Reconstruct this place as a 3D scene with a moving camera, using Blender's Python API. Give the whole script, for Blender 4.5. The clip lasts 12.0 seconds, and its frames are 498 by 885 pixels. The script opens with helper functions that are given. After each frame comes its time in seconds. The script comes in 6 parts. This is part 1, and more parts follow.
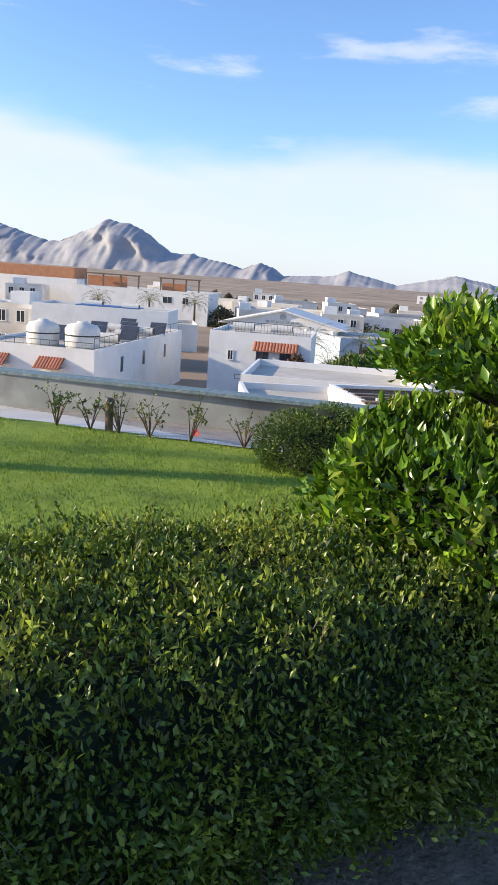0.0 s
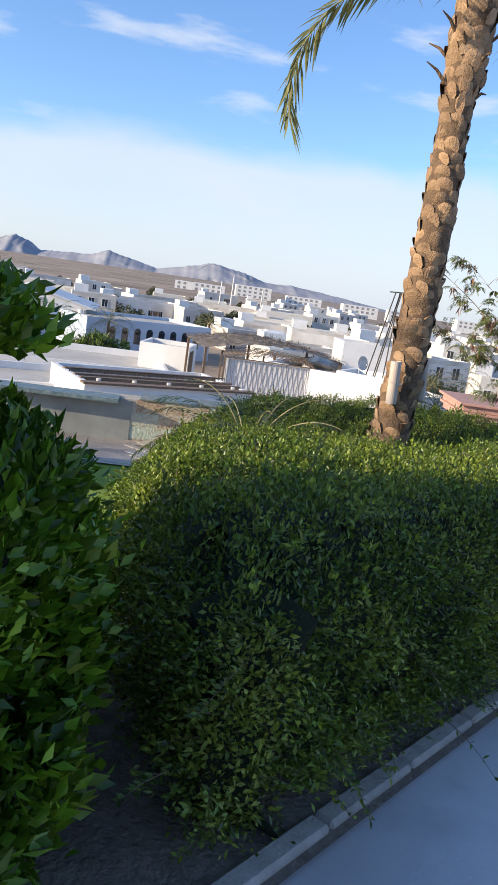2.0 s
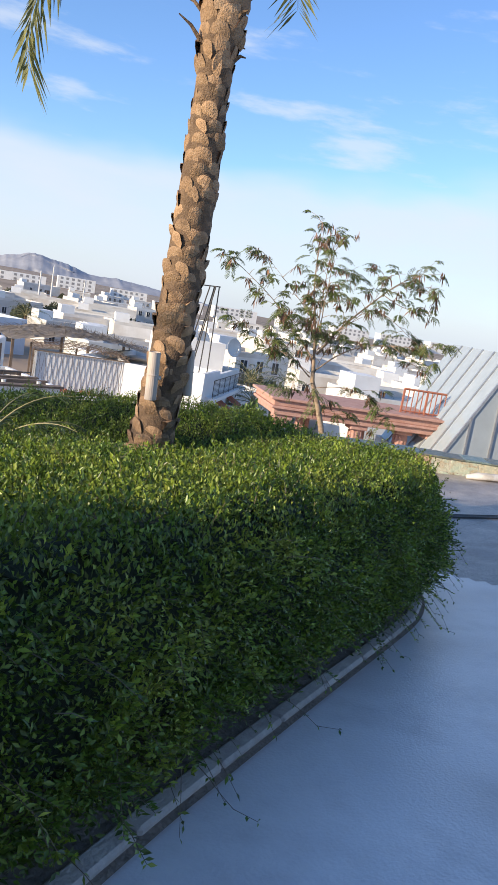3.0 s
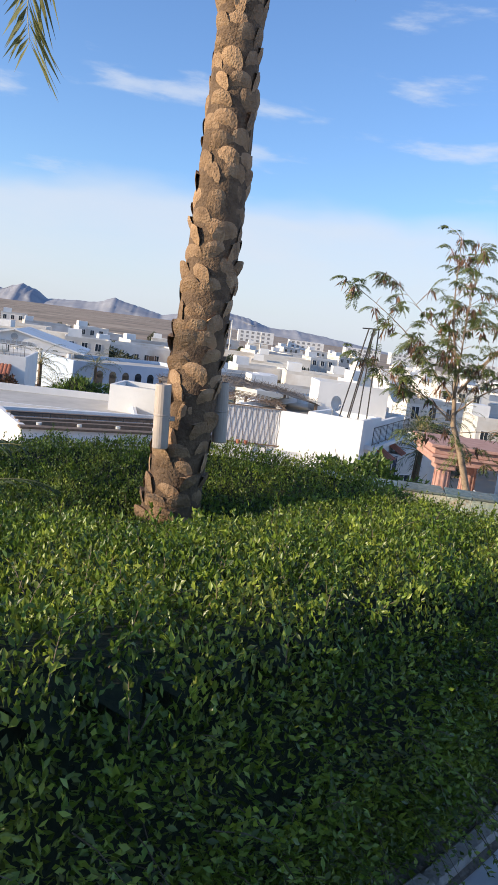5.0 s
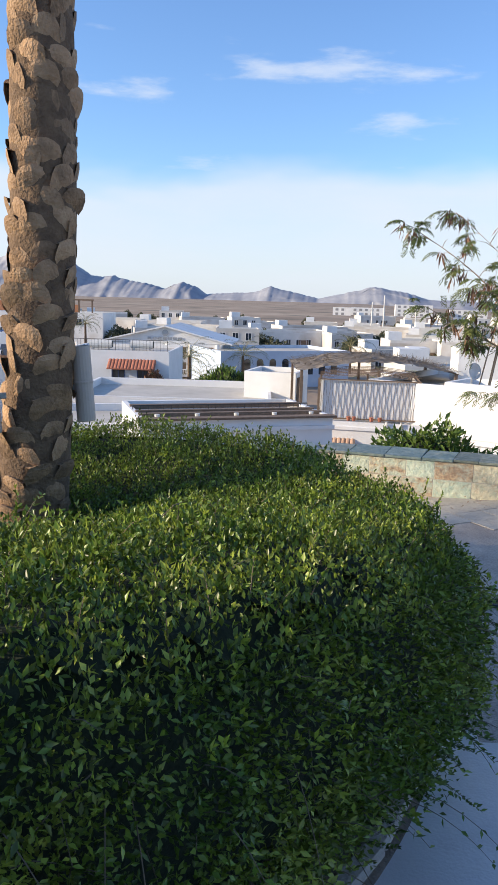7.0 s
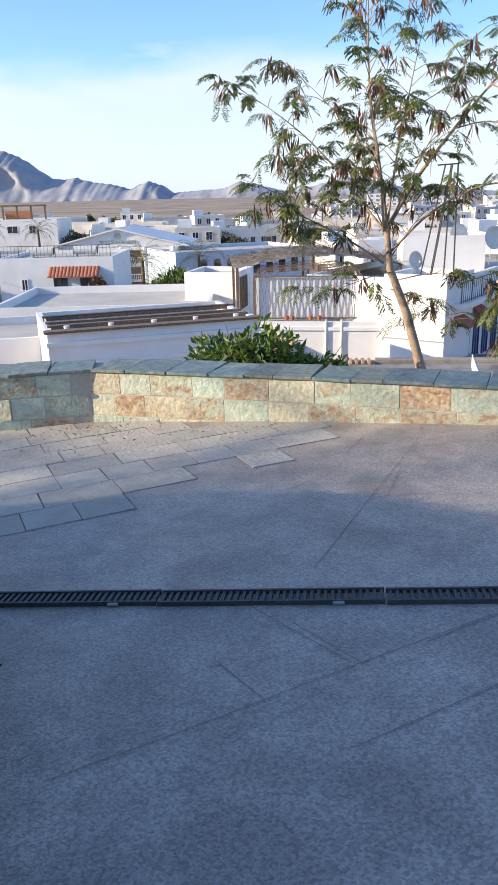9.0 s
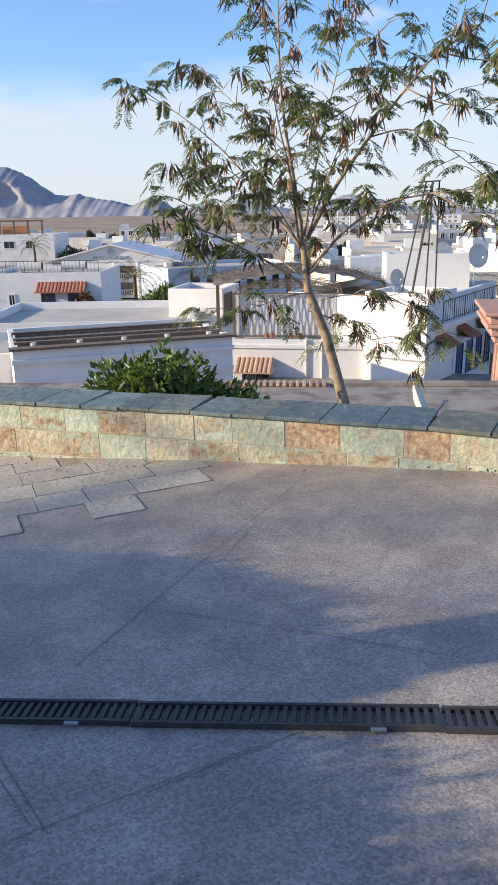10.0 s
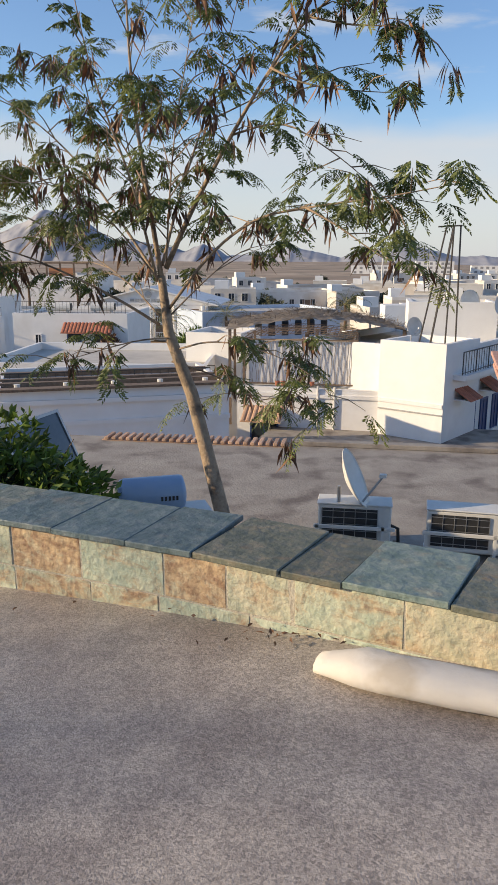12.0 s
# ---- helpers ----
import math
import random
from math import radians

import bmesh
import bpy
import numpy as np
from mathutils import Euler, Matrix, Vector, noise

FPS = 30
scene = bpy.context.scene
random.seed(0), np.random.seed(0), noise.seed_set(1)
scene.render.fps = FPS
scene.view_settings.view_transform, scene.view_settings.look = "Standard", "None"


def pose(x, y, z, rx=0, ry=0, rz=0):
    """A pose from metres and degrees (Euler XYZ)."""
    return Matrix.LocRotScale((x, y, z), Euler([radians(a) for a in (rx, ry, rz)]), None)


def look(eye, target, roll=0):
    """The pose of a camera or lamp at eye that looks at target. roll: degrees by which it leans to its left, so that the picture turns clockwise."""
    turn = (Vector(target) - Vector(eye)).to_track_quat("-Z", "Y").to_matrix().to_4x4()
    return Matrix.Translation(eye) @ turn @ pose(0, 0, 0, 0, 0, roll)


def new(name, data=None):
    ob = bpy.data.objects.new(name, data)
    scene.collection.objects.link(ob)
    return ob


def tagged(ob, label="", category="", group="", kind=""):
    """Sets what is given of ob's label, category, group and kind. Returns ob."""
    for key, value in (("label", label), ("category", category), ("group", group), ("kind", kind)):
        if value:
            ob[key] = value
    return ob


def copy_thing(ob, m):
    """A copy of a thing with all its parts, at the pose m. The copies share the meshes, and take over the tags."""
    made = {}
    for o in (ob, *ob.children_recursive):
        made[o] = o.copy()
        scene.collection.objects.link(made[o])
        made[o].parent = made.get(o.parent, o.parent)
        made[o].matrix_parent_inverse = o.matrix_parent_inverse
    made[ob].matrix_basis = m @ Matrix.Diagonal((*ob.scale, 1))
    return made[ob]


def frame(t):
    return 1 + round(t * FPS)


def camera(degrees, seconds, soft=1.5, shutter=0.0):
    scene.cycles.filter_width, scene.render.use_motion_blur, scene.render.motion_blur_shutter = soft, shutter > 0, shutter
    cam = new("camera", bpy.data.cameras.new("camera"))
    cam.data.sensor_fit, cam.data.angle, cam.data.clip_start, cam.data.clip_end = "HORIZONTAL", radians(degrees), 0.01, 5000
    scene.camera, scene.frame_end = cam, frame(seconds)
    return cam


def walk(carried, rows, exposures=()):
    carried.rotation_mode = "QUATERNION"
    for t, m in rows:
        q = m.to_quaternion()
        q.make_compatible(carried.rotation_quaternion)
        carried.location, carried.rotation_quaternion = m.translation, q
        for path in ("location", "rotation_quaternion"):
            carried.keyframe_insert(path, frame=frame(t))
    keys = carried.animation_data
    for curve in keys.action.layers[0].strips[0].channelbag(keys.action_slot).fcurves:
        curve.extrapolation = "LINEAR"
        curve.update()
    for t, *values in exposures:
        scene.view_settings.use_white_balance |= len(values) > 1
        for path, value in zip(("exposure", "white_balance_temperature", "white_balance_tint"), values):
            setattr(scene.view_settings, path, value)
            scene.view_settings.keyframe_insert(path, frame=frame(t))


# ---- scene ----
EXPO = [(0.0, 0.55, 6600, 10), (1.2, 0.42, 6500, 10), (2.5, 0.42, 6400, 10), (4.5, 0.28, 6400, 10), (6.5, 0.36, 6450, 10), (9.0, 0.62, 6350, 10), (9.7, 0.46, 6400, 10), (10.5, 0.25, 6800, 10), (12.0, 0.12, 7200, 10)]
cam = camera(36.5, 12.0)
PATH = [
    (0, (0.401, -0.628, 2.264), (-0.007, 1.283, 1.837), 4.12),
    (0.5, (0.764, -0.303, 2.221), (0.532, 1.639, 1.803), 6.55),
    (1, (1.123, 0.128, 2.227), (1.046, 2.078, 1.79), 5.85),
    (1.2, (1.257, 0.274, 2.216), (1.363, 2.228, 1.803), 5.9),
    (1.5, (1.484, 0.554, 2.186), (1.67, 2.504, 1.782), 8.5),
    (2, (1.855, 0.868, 2.174), (2.076, 2.814, 1.767), 8.3),
    (2.5, (2.257, 1.194, 2.179), (2.874, 3.064, 1.827), 11.1),
    (4.5, (3.677, 2.729, 2.096), (4.274, 4.605, 1.748), 5.9),
    (5, (4.007, 3.066, 2.074), (4.198, 5.035, 1.778), 7.5),
    (5.5, (4.36, 3.279, 2.054), (4.469, 5.25, 1.732), 7.1),
    (6, (4.782, 3.481, 2.052), (4.817, 5.456, 1.741), 6.4),
    (6.5, (5.236, 3.793, 2.0), (4.998, 5.746, 1.64), 1.7),
    (7, (5.652, 4.194, 1.97), (5.413, 6.144, 1.596), 1.6),
    (7.2, (5.89, 4.378, 1.956), (5.642, 6.327, 1.582), 1.2),
    (8.8, (7.39, 5.812, 1.835), (7.184, 7.713, 1.25), -1.4),
    (9, (7.496, 5.968, 1.809), (7.313, 7.86, 1.186), -1.3),
    (9.5, (7.94, 6.328, 1.79), (7.766, 8.216, 1.156), -1.2),
    (10, (8.385, 6.777, 1.757), (8.202, 8.682, 1.173), -0.9),
    (10.5, (8.735, 7.263, 1.718), (8.551, 9.202, 1.267), 2.7),
    (11, (9.049, 7.752, 1.661), (8.732, 9.674, 1.208), 0.7),
    (11.5, (9.445, 8.229, 1.632), (9.136, 10.151, 1.174), 0.2),
    (12, (9.786, 8.78, 1.566), (9.486, 10.7, 1.095), 0.2),
]
walk(cam, [(t, look(eye, target, roll)) for t, eye, target, roll in PATH], exposures=EXPO)

# ---- world and sun ----
SUN_EL, SUN_AZ = radians(16.5), math.atan2(-0.266, -0.964)
world = bpy.data.worlds.new("sky")
scene.world = world
world.use_nodes = True
wn, wl = world.node_tree.nodes, world.node_tree.links
wn.clear()
w_out = wn.new("ShaderNodeOutputWorld")
w_bg = wn.new("ShaderNodeBackground")
w_bg.inputs["Strength"].default_value = 0.15
w_sky = wn.new("ShaderNodeTexSky")
w_sky.sky_type, w_sky.sun_disc = "NISHITA", False
w_sky.sun_elevation = SUN_EL
w_sky.sun_rotation = math.pi / 2 - SUN_AZ
w_sky.air_density, w_sky.dust_density, w_sky.ozone_density = 1.0, 0.6, 2.0
w_co = wn.new("ShaderNodeTexCoord")
w_sep = wn.new("ShaderNodeSeparateXYZ")
wl.new(w_co.outputs["Generated"], w_sep.inputs[0])


def w_math(op, a, b=None, c=None):
    n = wn.new("ShaderNodeMath")
    n.operation = op
    for i, v in enumerate((a, b, c)):
        if v is None:
            continue
        if isinstance(v, (int, float)):
            n.inputs[i].default_value = v
        else:
            wl.new(v, n.inputs[i])
    return n.outputs[0]


def w_noise(scale, detail, rough, stretch, shift=(0, 0, 0)):
    mp = wn.new("ShaderNodeMapping")
    mp.inputs["Scale"].default_value = stretch
    mp.inputs["Location"].default_value = shift
    wl.new(w_co.outputs["Generated"], mp.inputs[0])
    n = wn.new("ShaderNodeTexNoise")
    n.inputs["Scale"].default_value, n.inputs["Detail"].default_value, n.inputs["Roughness"].default_value = scale, detail, rough
    wl.new(mp.outputs[0], n.inputs["Vector"])
    return n.outputs["Fac"]


def w_ramp(fac, lo, hi):
    n = wn.new("ShaderNodeMapRange")
    n.interpolation_type = "SMOOTHSTEP"
    n.inputs["From Min"].default_value, n.inputs["From Max"].default_value = lo, hi
    wl.new(fac, n.inputs["Value"])
    return n.outputs[0]


# a low bank of thin white cloud round the horizon, torn wisps above it
bank_edge = w_math("ADD", w_sep.outputs["Z"], w_math("MULTIPLY", w_math("SUBTRACT", w_noise(2.2, 4, 0.5, (1, 1, 3.0)), 0.5), 0.22))
bank = w_math("MULTIPLY", w_ramp(bank_edge, 0.185, 0.13), w_math("MULTIPLY_ADD", w_noise(4.0, 6, 0.6, (1, 1, 3.5), (1, 5, 0)), 0.55, 0.5))
wisp = w_math("MULTIPLY", w_ramp(w_noise(5.5, 7, 0.58, (1, 1, 4.5), (3, 1, 0)), 0.54, 0.74), 0.6)
cloud = w_math("MAXIMUM", bank, wisp)
w_mix = wn.new("ShaderNodeMix")
w_mix.data_type = "RGBA"
wl.new(cloud, w_mix.inputs[0])
w_tint = wn.new("ShaderNodeMix")
w_tint.data_type, w_tint.blend_type = "RGBA", "MULTIPLY"
w_tint.inputs[0].default_value = 1.0
w_tint.inputs[7].default_value = (0.86, 1.03, 1.32, 1)
wl.new(w_sky.outputs[0], w_tint.inputs[6])
wl.new(w_tint.outputs[2], w_mix.inputs[6])
w_mix.inputs[7].default_value = (4.1, 4.4, 4.9, 1)
wl.new(w_mix.outputs[2], w_bg.inputs["Color"])
wl.new(w_bg.outputs[0], w_out.inputs[0])

sun = bpy.data.lights.new("sun", "SUN")
sun.energy, sun.angle, sun.color = 5.0, radians(0.6), (1.0, 0.82, 0.58)
sun_ob = new("sun", sun)
S = Vector((math.cos(SUN_EL) * math.cos(SUN_AZ), math.cos(SUN_EL) * math.sin(SUN_AZ), math.sin(SUN_EL)))
sun_ob.matrix_world = look(S * 50, (0, 0, 0))


# ---- materials ----
def material(name, colors, scale=8.0, rough=0.8, bump=0.0, bump_scale=40.0, random_by="", spread=0.15, metal=0.0, stain=None, stain_scale=1.5, stain_at=(0.5, 0.65), translucent=0.0, coords="Object", spec=0.5, tones=()):
    m = bpy.data.materials.new(name)
    m.use_nodes = True
    n, l = m.node_tree.nodes, m.node_tree.links
    b = n["Principled BSDF"]
    b.inputs["Roughness"].default_value, b.inputs["Metallic"].default_value = rough, metal
    b.inputs["Specular IOR Level"].default_value = spec
    co = n.new("ShaderNodeTexCoord")
    tex = n.new("ShaderNodeTexNoise")
    tex.inputs["Scale"].default_value, tex.inputs["Detail"].default_value = scale, 6
    tex.inputs["Roughness"].default_value = 0.65
    place = co.outputs[coords]
    if random_by == "object":
        oi = n.new("ShaderNodeObjectInfo")
        mul = n.new("ShaderNodeMath")
        mul.operation = "MULTIPLY"
        mul.inputs[1].default_value = 60
        l.new(oi.outputs["Random"], mul.inputs[0])
        add = n.new("ShaderNodeVectorMath")
        l.new(co.outputs[coords], add.inputs[0])
        l.new(mul.outputs[0], add.inputs[1])
        place = add.outputs[0]
    l.new(place, tex.inputs["Vector"])
    ramp = n.new("ShaderNodeValToRGB")
    els = ramp.color_ramp.elements
    for i, c in enumerate(colors):
        at = 0.3 + 0.4 * i / max(1, len(colors) - 1)
        e = els[i] if i < 2 else els.new(at)
        e.position, e.color = at, (*c, 1)
    l.new(tex.outputs["Fac"], ramp.inputs[0])
    out = ramp.outputs[0]
    if stain:
        t2 = n.new("ShaderNodeTexNoise")
        t2.inputs["Scale"].default_value, t2.inputs["Detail"].default_value = stain_scale, 5
        l.new(place, t2.inputs["Vector"])
        mr = n.new("ShaderNodeMapRange")
        mr.inputs["From Min"].default_value, mr.inputs["From Max"].default_value = stain_at
        l.new(t2.outputs["Fac"], mr.inputs["Value"])
        mx = n.new("ShaderNodeMix")
        mx.data_type = "RGBA"
        l.new(mr.outputs[0], mx.inputs[0])
        l.new(out, mx.inputs[6])
        mx.inputs[7].default_value = (*stain, 1)
        out = mx.outputs[2]
    if random_by:
        if random_by == "island":
            src = n.new("ShaderNodeNewGeometry").outputs["Random Per Island"]
        else:
            src = n.new("ShaderNodeObjectInfo").outputs["Random"]
        mr = n.new("ShaderNodeMapRange")
        mr.inputs["To Min"].default_value, mr.inputs["To Max"].default_value = 1 - spread, 1 + spread
        l.new(src, mr.inputs["Value"])
        hs = n.new("ShaderNodeHueSaturation")
        l.new(mr.outputs[0], hs.inputs["Value"])
        l.new(out, hs.inputs["Color"])
        out = hs.outputs[0]
    if tones:
        tr_ = n.new("ShaderNodeValToRGB")
        te = tr_.color_ramp.elements
        tr_.color_ramp.interpolation = "CONSTANT"
        for i, (at, c) in enumerate(tones):
            e = te[i] if i < 2 else te.new(at)
            e.position, e.color = at, (*c, 1)
        wn_ = n.new("ShaderNodeTexWhiteNoise")
        wn_.noise_dimensions = "1D"
        l.new(n.new("ShaderNodeObjectInfo").outputs["Random"], wn_.inputs["W"])
        l.new(wn_.outputs["Value"], tr_.inputs[0])
        tm = n.new("ShaderNodeMix")
        tm.data_type, tm.blend_type = "RGBA", "MULTIPLY"
        tm.inputs[0].default_value = 1.0
        l.new(out, tm.inputs[6])
        l.new(tr_.outputs[0], tm.inputs[7])
        out = tm.outputs[2]
    l.new(out, b.inputs["Base Color"])
    if bump:
        t3 = n.new("ShaderNodeTexNoise")
        t3.inputs["Scale"].default_value, t3.inputs["Detail"].default_value = bump_scale, 5
        l.new(place, t3.inputs["Vector"])
        bp = n.new("ShaderNodeBump")
        bp.inputs["Strength"].default_value, bp.inputs["Distance"].default_value = bump, 0.02
        l.new(t3.outputs["Fac"], bp.inputs["Height"])
        l.new(bp.outputs[0], b.inputs["Normal"])
    if translucent:
        tr = n.new("ShaderNodeBsdfTranslucent")
        l.new(out, tr.inputs["Color"])
        ms = n.new("ShaderNodeMixShader")
        ms.inputs[0].default_value = translucent
        l.new(b.outputs[0], ms.inputs[1])
        l.new(tr.outputs[0], ms.inputs[2])
        l.new(ms.outputs[0], n["Material Output"].inputs[0])
    return m


M_LEAF = material("small hedge leaves", [(0.05, 0.1, 0.012), (0.13, 0.19, 0.024), (0.32, 0.35, 0.055)], 3, 0.36, random_by="island", spread=0.65, translucent=0.28)
M_LEAF_BIG = material("broad glossy leaves", [(0.036, 0.095, 0.006), (0.095, 0.19, 0.011), (0.25, 0.38, 0.026)], 4, 0.3, random_by="island", spread=0.6, translucent=0.2)
M_LEAF_BUSH = material("bush leaves", [(0.07, 0.13, 0.02), (0.15, 0.21, 0.04)], 3, 0.45, random_by="island", spread=0.45, translucent=0.3)
M_LEAF_DUST = material("dusty street tree leaves", [(0.06, 0.07, 0.035), (0.13, 0.13, 0.07)], 0.8, 0.7, random_by="island", spread=0.4, translucent=0.2)
M_LEAF_YOUNG = material("young yellow-green leaves", [(0.22, 0.30, 0.03), (0.36, 0.42, 0.06)], 3, 0.4, random_by="island", spread=0.35, translucent=0.45)
# near-black on purpose: shade between the leaves is put into this colour
M_CORE = material("near-black foliage core with the shade in its colour", [(0.008, 0.014, 0.005), (0.02, 0.03, 0.01)], 30, 0.95, 0.6, 40)
M_TWIG = material("grey-brown twig", [(0.09, 0.065, 0.04), (0.16, 0.12, 0.08)], 20, 0.85)
M_BARK = material("palm trunk fibre", [(0.10, 0.06, 0.035), (0.22, 0.14, 0.08)], 14, 0.9, 0.8, 60)
M_BOOT = material("cut palm leaf bases", [(0.18, 0.11, 0.06), (0.36, 0.22, 0.12), (0.44, 0.29, 0.17)], 9, 0.85, 0.7, 70, "object", 0.28)
M_FROND = material("palm leaflets", [(0.17, 0.18, 0.06), (0.33, 0.32, 0.14)], 5, 0.5, random_by="island", spread=0.3, translucent=0.25)
M_FROND_FAR = material("dusty palm leaflets", [(0.05, 0.08, 0.035), (0.13, 0.16, 0.07)], 1, 0.6, random_by="island", spread=0.35, translucent=0.2)
M_RIB = material("palm leaf rib", [(0.30, 0.26, 0.10), (0.40, 0.33, 0.15)], 10, 0.6)
M_TREE_BARK = material("smooth tan tree bark", [(0.27, 0.19, 0.125), (0.43, 0.32, 0.22)], 22, 0.8, 0.4, 60, stain=(0.12, 0.085, 0.06), stain_scale=6)
M_TREE_LEAF = material("feathery tree leaflets", [(0.06, 0.09, 0.018), (0.12, 0.15, 0.036), (0.21, 0.22, 0.06)], 4, 0.5, random_by="island", spread=0.4, translucent=0.25)
M_POD = material("dry seed pods", [(0.10, 0.045, 0.025), (0.24, 0.12, 0.06)], 10, 0.6, random_by="island", spread=0.4)
M_SLATE = material("slate wall stone", [(0.36, 0.40, 0.34), (0.50, 0.50, 0.41), (0.62, 0.57, 0.46)], 14, 0.7, 0.7, 24, "object", 0.1, tones=((0.0, (0.88, 1.0, 0.95)), (0.3, (1.0, 0.99, 0.9)), (0.55, (0.93, 1.0, 0.92)), (0.75, (1.0, 0.94, 0.82))))
M_COPING = material("dark slate coping", [(0.085, 0.115, 0.105), (0.165, 0.195, 0.175), (0.28, 0.275, 0.235)], 11, 0.48, 0.6, 20, "object", 0.25, stain=(0.26, 0.20, 0.14), stain_scale=8, stain_at=(0.6, 0.8), tones=((0.0, (0.9, 1.0, 1.0)), (0.4, (1.0, 0.97, 0.9)), (0.7, (0.8, 0.95, 1.1)), (0.88, (1.0, 0.88, 0.74))))
M_MORTAR = material("wall mortar", [(0.38, 0.34, 0.27), (0.50, 0.46, 0.37)], 30, 0.95, 0.4, 80)
M_RENDER = material("grey wall render", [(0.25, 0.27, 0.25), (0.36, 0.37, 0.34)], 1.5, 0.9, 0.2, 40, stain=(0.2, 0.2, 0.18), stain_scale=0.8)
M_SOIL = material("planter soil", [(0.13, 0.10, 0.078), (0.25, 0.20, 0.155)], 14, 0.95, 0.8, 50)
M_KERB = material("concrete kerb", [(0.34, 0.29, 0.25), (0.50, 0.44, 0.38)], 12, 0.9, 0.4, 80, "object", 0.1)
M_FLAG = material("flagstone", [(0.37, 0.34, 0.29), (0.50, 0.46, 0.39)], 6, 0.85, 0.5, 30, "object", 0.12)
M_GRASS = material("lawn grass", [(0.13, 0.21, 0.016), (0.22, 0.32, 0.026), (0.28, 0.36, 0.035)], 1.2, 0.8, 0.8, 90, stain=(0.33, 0.31, 0.06), stain_scale=0.7, stain_at=(0.58, 0.85))
M_WHITE = material("white house paint", [(0.72, 0.71, 0.69), (0.82, 0.81, 0.79)], 0.6, 0.85, 0.1, 8, stain=(0.62, 0.58, 0.52), stain_scale=0.25, stain_at=(0.55, 0.8))
M_TOWN = material("weathered white and cream walls", [(0.60, 0.57, 0.52), (0.76, 0.74, 0.70)], 0.3, 0.9, random_by="object", spread=0.16, stain=(0.5, 0.43, 0.35), stain_scale=0.2, stain_at=(0.5, 0.75))
M_BLUE = material("pale blue house paint", [(0.42, 0.50, 0.62), (0.52, 0.60, 0.70)], 0.6, 0.85)
M_ROOF = material("grey felt roof", [(0.27, 0.235, 0.20), (0.38, 0.34, 0.29)], 2.4, 0.9, 0.4, 30, stain=(0.17, 0.14, 0.12), stain_scale=1.6)
M_ROOFTOP = material("pale flat roof screed", [(0.42, 0.39, 0.34), (0.58, 0.54, 0.48)], 0.5, 0.9)
M_GLASSDARK = material("dark window glass", [(0.02, 0.03, 0.04), (0.05, 0.06, 0.07)], 2, 0.12)
# for flat panels: room shade, paled by distance haze, is in the grey
M_OPENING_SHADE = material("grey panel with the shade of an opening in its colour", [(0.24, 0.24, 0.25), (0.32, 0.32, 0.32)], 0.3, 0.9)
M_BLUEWOOD = material("blue painted shutters", [(0.03, 0.06, 0.16), (0.05, 0.09, 0.22)], 3, 0.5)
M_TILE = material("red clay roof tile", [(0.30, 0.10, 0.06), (0.44, 0.17, 0.10)], 5, 0.8, random_by="object", spread=0.2)
M_TILE_PALE = material("sun-bleached clay tile", [(0.45, 0.27, 0.17), (0.58, 0.38, 0.26)], 5, 0.8, random_by="object", spread=0.2)
M_BRICK = material("orange clay render", [(0.42, 0.18, 0.09), (0.52, 0.25, 0.14)], 1, 0.9)
M_WOOD = material("weathered brown timber", [(0.13, 0.085, 0.055), (0.24, 0.17, 0.12)], 8, 0.85)
M_REED = material("grey reed thatch", [(0.17, 0.14, 0.11), (0.30, 0.25, 0.20)], 3, 0.95, 0.8, 20)
M_IRON = material("dark painted iron", [(0.05, 0.045, 0.04), (0.10, 0.085, 0.07)], 10, 0.6)
M_STEEL = material("grey galvanised steel", [(0.35, 0.35, 0.35), (0.5, 0.5, 0.5)], 6, 0.45, metal=0.7)
M_PINK = material("pink sandstone", [(0.42, 0.22, 0.17), (0.55, 0.33, 0.26)], 4, 0.85, 0.3, 30)
M_PLASTIC = material("off-white plastic", [(0.62, 0.60, 0.55), (0.74, 0.72, 0.67)], 4, 0.5)
M_LAMP = material("pinkish beige painted metal tube", [(0.50, 0.42, 0.36), (0.58, 0.49, 0.42)], 6, 0.5, 0.1, 30, stain=(0.42, 0.34, 0.28), stain_scale=4)
M_BLACK = material("black band", [(0.02, 0.02, 0.02), (0.035, 0.035, 0.035)], 6, 0.6)
M_HEATER = material("pale blue enamel", [(0.25, 0.38, 0.55), (0.32, 0.45, 0.62)], 4, 0.35)
M_TARP = material("blue tarpaulin", [(0.04, 0.12, 0.32), (0.06, 0.17, 0.42)], 3, 0.6)
M_BAG = material("white woven sack", [(0.62, 0.57, 0.50), (0.68, 0.64, 0.58)], 5, 0.85, 0.12, 30, stain=(0.5, 0.44, 0.36), stain_scale=5)
M_DESERT = material("desert gravel and sand", [(0.22, 0.155, 0.105), (0.34, 0.25, 0.175), (0.46, 0.36, 0.26)], 0.012, 0.95, stain=(0.13, 0.11, 0.075), stain_scale=0.03, stain_at=(0.52, 0.7))
# distance haze is painted in: blue-grey tones instead of brownish rock
M_ROCK_HAZE = material("mountain rock with distance haze in its colour", [(0.25, 0.26, 0.30), (0.33, 0.335, 0.365), (0.40, 0.40, 0.42)], 0.012, 0.95)
M_PETAL = material("red hibiscus petals", [(0.55, 0.02, 0.02), (0.7, 0.05, 0.03)], 8, 0.6)
M_DRAIN = material("cast iron grate", [(0.03, 0.03, 0.032), (0.06, 0.06, 0.06)], 20, 0.55)
M_PANEL = material("solar collector glass", [(0.05, 0.06, 0.08), (0.09, 0.10, 0.12)], 2, 0.15)
